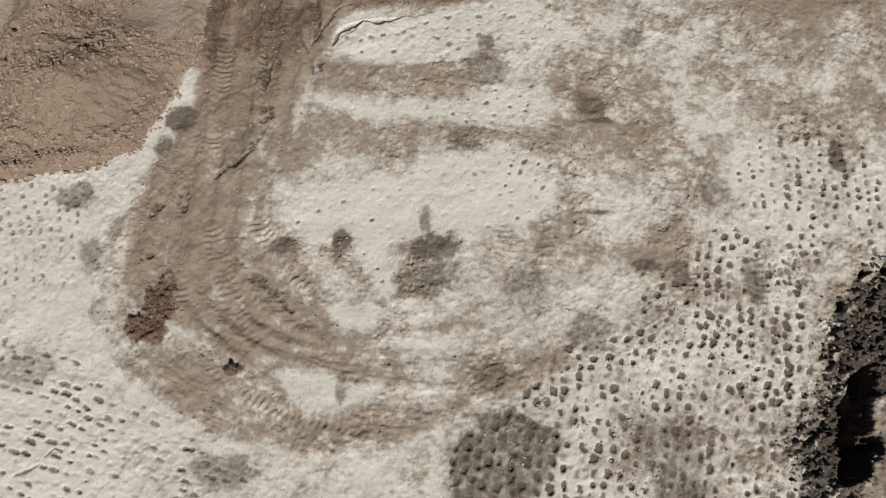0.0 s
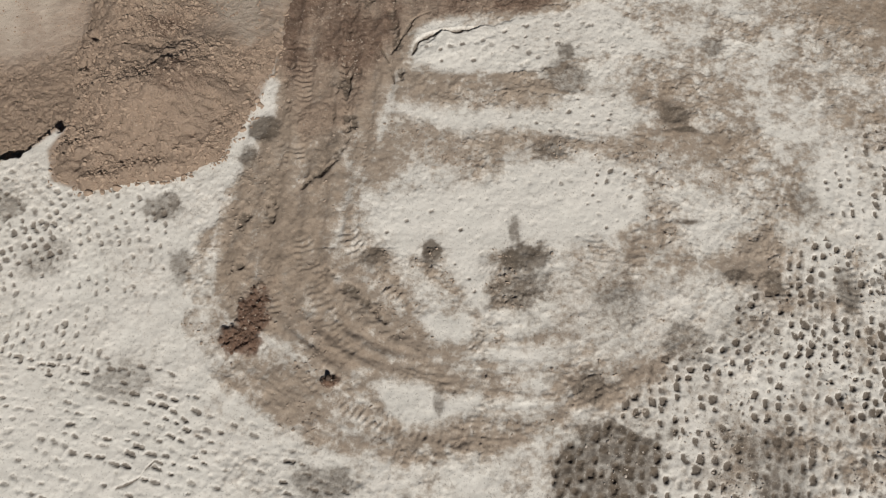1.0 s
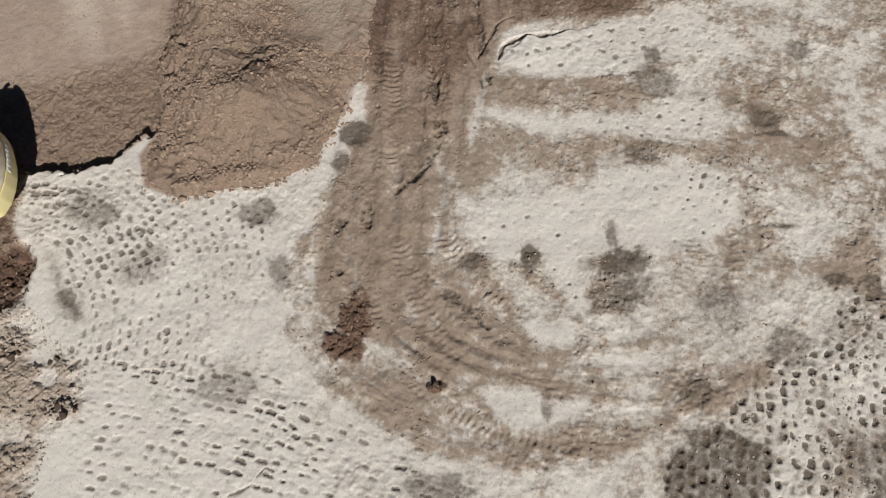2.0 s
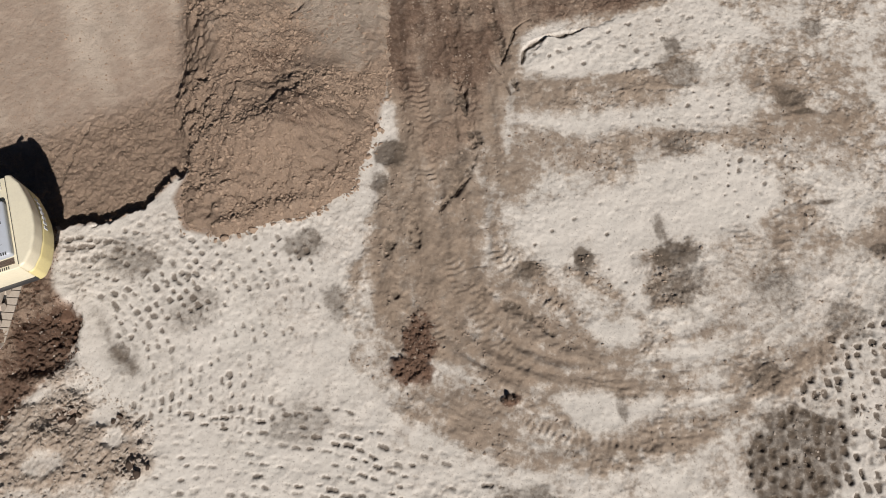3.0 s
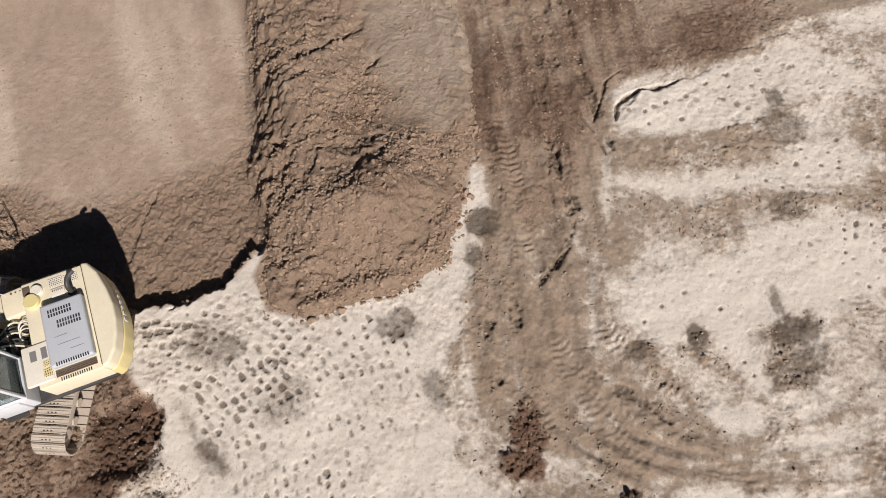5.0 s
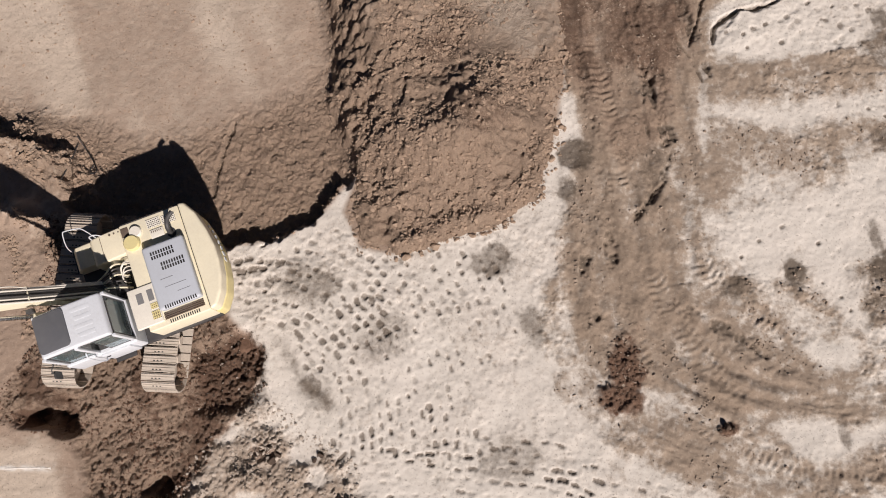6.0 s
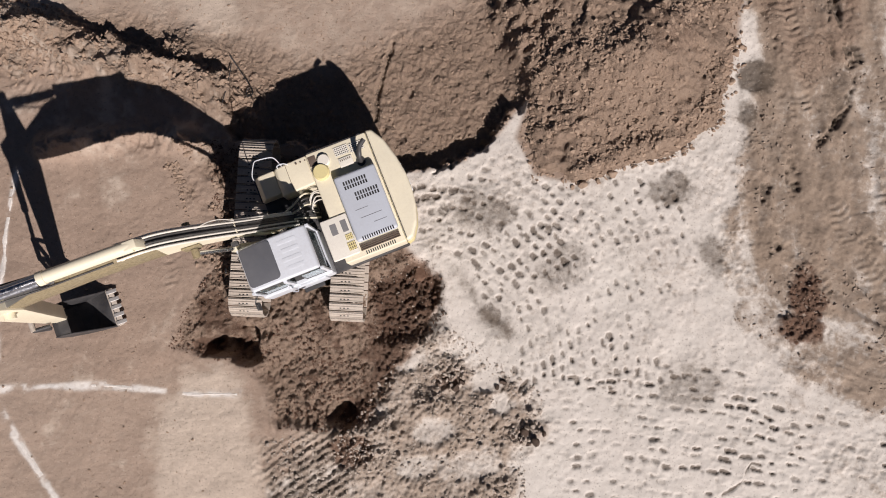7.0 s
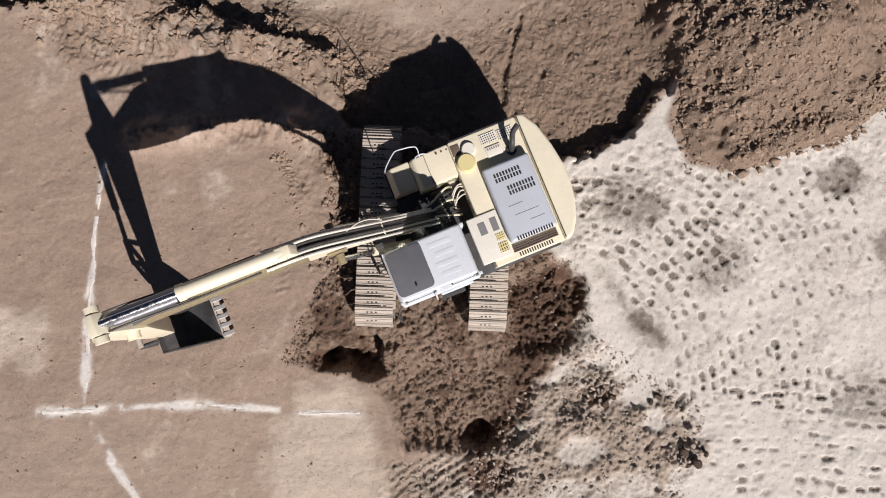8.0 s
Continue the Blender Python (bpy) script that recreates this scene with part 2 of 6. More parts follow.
RUBBLE = [(-18.0, 5.0), (-17.2, 5.6), (-16.4, 5.5), (-15.8, 5.0), (-14.5, 3.7), (-14.5, 2.8), (-15.2, 2.3), (-15.6, -2.0), (-21.7, -2.0), (-21.5, 3.5), (-20.1, 3.6), (-19.1, 3.7)]
GROOVE_BROWN = [(-21.25, 4.3), (-19.7, 4.1), (-19.6, 3.6), (-21.35, 3.75)]
GROOVE_GREY = [(-21.5, 3.6), (-19.6, 3.6), (-19.3, 2.4), (-19.6, 1.2), (-21.5, 1.2)]
PALE_STRIP = [(-23.3, 5.9), (-21.8, 5.6), (-21.4, 4.6), (-21.6, -2.0), (-24.4, -2.0), (-24.3, 4.9)]
PALE_SPOT = [(-31.5, 8.6), (-28.6, 8.2), (-28.4, 7.6), (-28.8, 6.9), (-31.5, 7.3)]
BERM = [(-29.0, 16.0), (-25.7, 14.7), (-24.7, 13.9), (-23.6, 13.4), (-22.5, 13.5), (-21.9, 12.7), (-21.3, 12.2), (-20.7, 12.0)]
SWIRL = [(-7.6, 20.0), (-7.5, 13.6), (-7.9, 11.5), (-8.4, 10.0), (-8.9, 8.3), (-9.7, 6.9), (-9.7, 5.8), (-9.3, 4.5), (-8.7, 3.6), (-7.8, 2.7), (-6.3, 2.1),
         (-5.4, 1.5), (-4.0, 1.3), (-2.0, 1.4), (-0.3, 1.8), (0.8, 2.5), (2.1, 2.9), (3.3, 3.6), (4.4, 4.2), (5.3, 5.3), (6.8, 5.5), (7.1, 7.1), (6.1, 8.7),
         (4.9, 10.0), (3.7, 11.6), (2.0, 12.2), (0.2, 13.0), (-3.2, 12.9), (-3.5, 14.1), (-1.6, 15.4), (-1.6, 20.0)]
ROAD = [(-9.2, 20.0), (-8.5, 14.5), (-7.8, 12.4), (-7.9, 11.1), (-8.5, 9.4), (-8.9, 7.8), (-9.0, 6.1), (-8.6, 4.8), (-6.8, 4.3), (-5.6, 3.6), (-4.4, 3.5), (-3.3, 4.2),
        (-4.6, 5.1), (-5.5, 6.6), (-5.4, 8.3), (-4.6, 10.2), (-3.9, 12.8), (-3.3, 14.3), (-1.6, 15.9), (-1.6, 20.0)]
CLEAN_MIDDLE = [(-1.1, 9.2), (0.1, 9.8), (1.9, 9.9), (3.6, 8.7), (2.8, 7.5), (1.0, 7.1), (0.4, 7.5), (-1.3, 7.0), (-1.4, 5.5), (-2.2, 6.1), (-2.6, 7.5),
                (-3.5, 7.1), (-4.5, 7.7), (-4.6, 8.6), (-2.3, 8.7)]
CLEAN_NORTH = [(-3.3, 14.0), (-2.6, 14.5), (-1.2, 14.7), (0.2, 14.9), (2.6, 15.7), (3.6, 14.8), (4.4, 14.1), (4.2, 13.5), (2.0, 13.8), (0.9, 13.2), (-1.5, 13.1), (-3.2, 13.0)]
CLEAN_BAND = [(-4.3, 10.8), (-3.9, 11.6), (-1.4, 11.6), (3.0, 12.0), (3.6, 11.4), (2.9, 10.6), (0.6, 10.8), (-1.4, 10.9)]
CLEAN_SOUTH = [(-4.1, 3.3), (-3.1, 3.2), (-2.6, 2.9), (-1.6, 3.0), (-1.8, 2.6), (-2.3, 2.5), (-3.2, 2.4), (-4.0, 2.9)]
CLEAN_SPOT = [(-2.9, 5.1), (-1.9, 5.1), (-1.8, 4.6), (-2.7, 4.5)]
TAN_BAND_NORTH = [(-3.83, 13.23), (0.76, 12.23), (0.72, 11.58), (-4.17, 11.77)]
TAN_BAND_SOUTH = [(-4.21, 11.6), (-1.73, 10.94), (1.36, 10.52), (-0.13, 9.84), (-1.63, 9.56), (-4.79, 9.03)]
SMEAR_EAST = [(5.6, 20.0), (9.4, 20.0), (9.6, 13.6), (9.0, 11.2), (8.1, 8.2), (7.1, 8.0), (5.3, 8.9), (4.9, 10.4), (5.7, 12.8)]
BROWN_EAST = [(4.3, 6.8), (5.5, 7.5), (6.6, 7.7), (7.1, 7.0), (6.7, 5.5), (6.2, 5.5), (5.2, 6.0)]
DENT_SE = [(-1.9, -6.0), (0.3, 1.4), (1.7, 2.3), (3.2, 3.9), (4.6, 4.7), (7.0, 7.0), (8.0, 7.5), (8.8, 7.2), (10.2, 6.8), (9.6, 3.7), (8.4, -6.0)]
DENT_E = [(8.3, 9.3), (10.4, 11.2), (12.0, 10.8), (12.8, 9.3), (12.2, 6.8), (10.1, 6.3), (8.7, 7.0)]
DENT_SW = [(-14.7, 4.2), (-9.9, 4.2), (-8.5, 3.0), (-6.4, 1.9), (-4.2, 1.3), (-4.1, -6.0), (-13.4, -6.0)]
DENT_W = [(-17.3, 9.4), (-14.6, 9.8), (-13.5, 8.9), (-11.4, 9.2), (-9.8, 9.2), (-10.2, 7.6), (-9.9, 6.1), (-9.3, 4.0), (-10.7, 3.2), (-15.8, 3.9), (-15.0, 5.5),
          (-16.0, 7.0), (-17.3, 8.0)]
DAMP_SCRAPE = [(-16.45, 7.2), (-16.0, 7.1), (-15.4, 6.2), (-14.8, 5.4), (-15.1, 5.0), (-15.9, 5.6)]
DAMP_GRID = [(0.25, 1.36), (1.11, 2.26), (3.24, 2.13), (3.03, 0.97), (2.44, 0.29), (1.5, -2.0), (-0.5, -2.0)]
DAMP_GRID_EAST = [(4.49, 2.08), (6.61, 2.09), (6.36, 0.39), (6.2, -2.0), (5.0, -2.0), (5.03, 0.67), (5.05, 1.47)]
DENT_BAND = [(-0.65, 12.3), (3.2, 12.5), (3.0, 10.1), (-0.64, 10.3)]
DENT_MIDDLE = [(0.0, 10.2), (3.85, 10.2), (3.6, 9.2), (2.9, 8.45), (0.0, 8.5)]
DENT_COLUMNS = [(1.8, 15.6), (2.95, 15.6), (2.85, 13.85), (1.85, 13.65)]
DENT_EDGE = [(6.8, 6.4), (8.06, 6.6), (7.9, 5.0), (8.5, 3.7), (6.6, 4.0)]
DENT_ROWS = [(9.0, 6.5), (9.9, 6.6), (9.9, 5.0), (9.3, 3.0), (8.4, 0.0), (7.6, 0.0), (8.4, 3.0)]
DENT_DENSE = [(-17.3, 9.2), (-15.1, 9.3), (-14.0, 8.1), (-12.9, 7.1), (-13.1, 6.6), (-14.8, 6.0), (-15.4, 5.5), (-16.0, 7.0), (-17.0, 8.0)]
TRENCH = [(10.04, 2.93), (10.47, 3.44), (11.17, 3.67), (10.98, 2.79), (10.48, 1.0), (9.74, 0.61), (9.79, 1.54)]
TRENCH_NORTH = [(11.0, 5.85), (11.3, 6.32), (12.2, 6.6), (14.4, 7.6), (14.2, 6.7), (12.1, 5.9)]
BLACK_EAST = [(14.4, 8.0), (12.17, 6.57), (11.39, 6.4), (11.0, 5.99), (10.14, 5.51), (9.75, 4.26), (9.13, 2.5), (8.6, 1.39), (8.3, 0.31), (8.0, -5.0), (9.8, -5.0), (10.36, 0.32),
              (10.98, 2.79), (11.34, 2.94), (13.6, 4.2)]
ROAD_RED = [(-7.8, 14.2), (-7.6, 20.0), (-2.5, 20.0), (-3.6, 14.6), (-5.0, 12.6), (-5.4, 11.0), (-6.6, 10.4), (-7.7, 12.4)]
NORTH_BROWN = [(-3.6, 14.2), (-2.6, 14.7), (-1.3, 15.0), (0.3, 15.2), (2.8, 16.1), (6.0, 16.5), (30.0, 17.0), (30.0, 24.0), (-4.0, 24.0)]
FAR_EAST = [(8.6, 9.8), (11.0, 11.4), (30.0, 10.5), (30.0, 24.0), (8.8, 24.0)]
PIT_EAST = [(-18.3, 7.2), (-16.9, 7.5), (-16.5, 7.0), (-16.6, 5.7), (-17.4, 5.4), (-18.4, 5.6)]
CHALK_DOWN = [(-26.9, 11.08), (-27.22, 9.96), (-27.41, 8.83), (-27.66, 7.72), (-27.8, 6.74), (-27.96, 5.76), (-27.66, 4.85), (-27.31, 4.12), (-26.95, 3.46), (-26.5, 2.6)]
CHALK_ACROSS = [(-28.87, 5.78), (-27.95, 5.66), (-26.7, 5.58), (-25.22, 5.41), (-23.88, 5.1), (-22.9, 4.87), (-21.91, 4.75)]
LOW_RIDGE = [(-26.06, 11.56), (-24.98, 11.56), (-23.96, 11.51), (-22.52, 11.4)]
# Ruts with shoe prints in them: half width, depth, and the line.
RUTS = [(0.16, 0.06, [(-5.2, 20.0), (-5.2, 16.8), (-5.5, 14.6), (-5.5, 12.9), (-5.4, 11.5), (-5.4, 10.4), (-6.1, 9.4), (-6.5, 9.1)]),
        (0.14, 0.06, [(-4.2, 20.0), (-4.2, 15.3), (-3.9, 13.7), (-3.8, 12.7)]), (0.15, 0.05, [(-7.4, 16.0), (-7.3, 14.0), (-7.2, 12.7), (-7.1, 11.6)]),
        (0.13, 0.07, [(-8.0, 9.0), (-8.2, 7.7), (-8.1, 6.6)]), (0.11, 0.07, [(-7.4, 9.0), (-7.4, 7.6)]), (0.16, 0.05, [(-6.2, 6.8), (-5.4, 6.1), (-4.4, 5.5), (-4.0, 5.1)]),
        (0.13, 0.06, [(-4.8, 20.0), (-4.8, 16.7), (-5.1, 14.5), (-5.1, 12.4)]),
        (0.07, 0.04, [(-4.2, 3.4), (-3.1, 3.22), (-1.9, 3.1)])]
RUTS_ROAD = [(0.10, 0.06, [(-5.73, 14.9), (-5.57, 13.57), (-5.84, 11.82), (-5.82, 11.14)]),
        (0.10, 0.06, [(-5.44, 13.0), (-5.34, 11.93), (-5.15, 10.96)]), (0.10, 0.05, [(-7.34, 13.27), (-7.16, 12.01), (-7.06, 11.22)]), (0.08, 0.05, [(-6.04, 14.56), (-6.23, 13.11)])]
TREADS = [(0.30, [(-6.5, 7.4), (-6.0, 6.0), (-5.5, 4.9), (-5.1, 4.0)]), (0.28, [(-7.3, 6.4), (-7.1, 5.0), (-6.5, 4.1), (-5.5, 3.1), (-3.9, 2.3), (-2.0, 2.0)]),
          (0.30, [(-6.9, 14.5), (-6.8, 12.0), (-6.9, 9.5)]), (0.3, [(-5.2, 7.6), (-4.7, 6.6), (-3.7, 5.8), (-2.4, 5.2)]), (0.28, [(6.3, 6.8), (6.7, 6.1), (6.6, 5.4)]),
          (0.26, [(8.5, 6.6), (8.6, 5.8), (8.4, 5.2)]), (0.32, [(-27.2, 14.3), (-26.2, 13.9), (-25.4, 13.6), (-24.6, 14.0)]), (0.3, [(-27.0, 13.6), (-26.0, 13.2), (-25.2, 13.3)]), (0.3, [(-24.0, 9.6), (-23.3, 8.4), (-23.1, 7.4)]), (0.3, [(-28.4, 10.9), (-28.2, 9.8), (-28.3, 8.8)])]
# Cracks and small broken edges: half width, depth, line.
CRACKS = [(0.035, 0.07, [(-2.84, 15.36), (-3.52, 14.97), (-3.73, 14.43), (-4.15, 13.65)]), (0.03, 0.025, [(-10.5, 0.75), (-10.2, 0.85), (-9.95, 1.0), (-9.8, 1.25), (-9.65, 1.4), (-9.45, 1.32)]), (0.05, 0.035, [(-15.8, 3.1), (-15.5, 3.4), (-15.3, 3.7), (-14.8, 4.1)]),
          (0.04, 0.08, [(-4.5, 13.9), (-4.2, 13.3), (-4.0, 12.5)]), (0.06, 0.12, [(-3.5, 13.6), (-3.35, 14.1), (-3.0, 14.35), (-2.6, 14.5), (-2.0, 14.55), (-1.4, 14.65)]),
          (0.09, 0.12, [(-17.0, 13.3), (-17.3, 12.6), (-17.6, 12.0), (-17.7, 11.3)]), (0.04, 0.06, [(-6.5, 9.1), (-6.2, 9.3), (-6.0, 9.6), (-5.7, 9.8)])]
# Damp patches: middle, half width, half depth, strength.
DAMP = [(-0.3, 6.8, 0.95, 0.48, 0.85), (-0.2, 5.9, 1.05, 0.85, 0.55), (-0.5, 7.7, 0.25, 0.55, 0.55), (-4.3, 6.8, 0.47, 0.33, 0.6), (-2.8, 7.0, 0.28, 0.42, 0.7),
        (1.3, 12.8, 0.73, 0.72, 0.5), (0.6, 10.4, 0.58, 0.48, 0.5), (-5.9, 10.2, 0.47, 0.76, 0.4), (7.7, 8.7, 0.56, 0.72, 0.4), (2.3, 5.5, 0.69, 0.94, 0.4),
        (3.8, 4.5, 0.75, 0.6, 0.5), (-2.6, 2.9, 0.17, 0.43, 0.5), (1.3, 3.2, 0.44, 0.51, 0.5), (8.5, 5.8, 0.38, 0.72, 0.6), (-10.5, 8.3, 0.48, 0.45, 0.5)]
DAMP_MORE = [(-7.9, 10.9, 0.43, 0.49, 0.7), (-8.2, 10.0, 0.3, 0.48, 0.6), (1.3, 13.6, 0.27, 0.43, 0.6), (5.9, 13.9, 0.36, 0.44, 0.5), (8.5, 5.8, 0.28, 0.75, 0.6), (4.45, 11.6, 0.4, 0.14, 0.8), (4.65, 10.9, 0.45, 0.12, 0.8), (4.4, 7.9, 0.4, 0.14, 0.7),
             (4.3, 11.4, 0.64, 0.49, 0.6), (5.5, 6.3, 0.47, 0.32, 0.6), (6.5, 6.0, 0.3, 0.49, 0.6), 
              (11.45, 9.7, 0.28, 0.75, 0.9), (-5.4, 0.9, 1.25, 0.52, 0.5), (-10.9, 3.4, 0.89, 0.59, 0.4), (5.5, 4.9, 0.9, 0.77, 0.3)]
DAMP_WEST = [(-15.3, 8.5, 0.81, 0.66, 0.5), (-10.6, 8.3, 0.74, 0.52, 0.6),  (-9.8, 6.4, 0.35, 0.56, 0.5), (-13.6, 6.8, 0.86, 0.56, 0.4)]
# Wet clumps, and dark spots that paint the shade in the dug holes.
WET_AND_SHADE = [(-7.6, 5.3, 0.56, 0.85, 1.0), (-7.95, 4.5, 0.68, 0.46, 1.0), (-5.4, 3.4, 0.26, 0.22, 1.0), (-21.8, 5.9, 0.34, 0.43, 0.9), (-22.6, 6.0, 0.37, 0.24, 0.8),
       (-17.1, 6.7, 0.51, 0.63, 0.9), (-19.0, 3.8, 0.49, 0.42, 0.8), (-19.3, 3.0, 0.56, 0.49, 0.8), (-16.8, 4.4, 0.37, 0.24, 0.6)]


PLATES = [(-15.9, 4.25, 0.45, 0.36, 1.0), (-15.5, 3.6, 0.42, 0.3, 1.0), (-17.2, 3.2, 0.6, 0.32, 0.8), (-16.6, 2.3, 0.8, 0.4, 0.7), (-17.8, 2.4, 0.5, 0.3, 0.7), (-17.7, 5.0, 0.4, 0.3, 0.8)]
KNOBS = [(-16.6, 4.6, 0.55, 0.42, 1.0), (-17.1, 3.9, 0.5, 0.42, 1.0), (-15.1, 2.8, 0.4, 0.26, 1.0), (-14.5, 3.7, 0.45, 0.35, 0.7), (-19.2, 3.1, 0.55, 0.5, 1.0), (-18.4, 3.5, 0.4, 0.4, 0.8), (-15.9, 1.6, 0.5, 0.4, 0.7)]
ROUGH_WEST = [(-23.5, 11.4), (-21.4, 11.15), (-21.4, 7.7), (-22.5, 7.7), (-22.7, 8.9), (-22.9, 10.2)]
ROUGH_NORTH_WEST = [(-28.5, 15.4), (-23.9, 14.8), (-21.4, 13.6), (-21.0, 12.5), (-22.6, 12.9), (-24.5, 13.4), (-26.8, 13.3), (-28.5, 14.4)]


# Rows of hollows: plan, angle or centre, spacing, half sizes, share filled, bend, depth, painted shade, seed.
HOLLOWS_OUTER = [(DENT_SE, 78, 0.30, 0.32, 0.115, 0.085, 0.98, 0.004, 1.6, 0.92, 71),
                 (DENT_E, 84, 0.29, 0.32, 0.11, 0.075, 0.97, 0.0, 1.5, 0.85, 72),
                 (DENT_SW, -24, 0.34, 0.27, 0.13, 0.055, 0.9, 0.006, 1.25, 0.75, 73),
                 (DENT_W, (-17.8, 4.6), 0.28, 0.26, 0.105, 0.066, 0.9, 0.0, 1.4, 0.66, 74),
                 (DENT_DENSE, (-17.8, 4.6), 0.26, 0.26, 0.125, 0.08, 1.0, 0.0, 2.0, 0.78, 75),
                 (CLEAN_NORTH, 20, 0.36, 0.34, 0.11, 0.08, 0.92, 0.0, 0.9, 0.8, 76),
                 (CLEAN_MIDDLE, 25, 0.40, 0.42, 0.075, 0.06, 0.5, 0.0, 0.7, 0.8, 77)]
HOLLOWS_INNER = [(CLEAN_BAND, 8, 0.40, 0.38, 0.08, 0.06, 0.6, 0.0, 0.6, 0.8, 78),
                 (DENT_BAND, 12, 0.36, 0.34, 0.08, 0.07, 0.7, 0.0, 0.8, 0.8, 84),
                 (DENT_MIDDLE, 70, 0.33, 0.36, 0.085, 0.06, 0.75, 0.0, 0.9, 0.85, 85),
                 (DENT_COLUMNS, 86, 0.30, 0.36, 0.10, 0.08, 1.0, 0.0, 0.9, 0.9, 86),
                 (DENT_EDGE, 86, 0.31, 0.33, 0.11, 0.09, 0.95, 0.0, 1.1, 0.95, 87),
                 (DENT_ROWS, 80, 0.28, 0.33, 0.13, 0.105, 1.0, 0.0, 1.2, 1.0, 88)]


def spots(x, y, rows, seed):
    """Soft ragged patches."""
    out = np.zeros_like(x)
    rag = 0.75 * field(x, y, 0.7, seed, 5, 0.68)
    for cx, cy, a, b, s in rows:
        near = (np.abs(x - cx) < 2.2 * a) & (np.abs(y - cy) < 2.2 * b)
        d = np.hypot((x[near] - cx) / a, (y[near] - cy) / b) + rag[near]
        out[near] = np.maximum(out[near], s * step(-d, -1.2, -0.55))
    return out


def dents(x, y, angle, du, dv, su, sv, seed, fill=1.0, bend=0.0, wob=0.25, centre=None):
    """Rows of small hollows pressed by a foot roller: 0 to 1 at each hollow's middle."""
    c, s = math.cos(radians(angle)), math.sin(radians(angle))
    wx, wy = x + wob * field(x, y, 2.3, seed + 5, 2), y + wob * field(x, y, 2.1, seed + 9, 2)
    if centre:
        v = np.hypot(wx - centre[0], wy - centre[1])
        u = np.arctan2(wy - centre[1], wx - centre[0]) * (np.floor(v / dv) + 0.5) * dv
    else:
        u, v = wx * c + wy * s, -wx * s + wy * c
    v = v + bend * u * u
    row = np.floor(v / dv)
    u = u + du * hashed(row, row * 0, seed + 3)
    col = np.floor(u / du)
    fu = u / du - col - 0.5 - 0.38 * (hashed(col, row, seed) - 0.5)
    fv = v / dv - row - 0.5 - 0.38 * (hashed(col, row, seed + 1) - 0.5)
    size = 0.6 + 0.6 * hashed(col, row, seed + 2)
    d = (np.abs(fu * du / (su * size)) ** 2.6 + np.abs(fv * dv / (sv * size)) ** 2.6) ** (1 / 2.6) + 0.75 * field(x, y, 0.14, seed + 4, 3, 0.6)
    return step(-d, -1.2, -0.5) * (hashed(col, row, seed + 7) < fill) * (0.16 + 0.84 * hashed(col, row, seed + 8) ** 1.3)


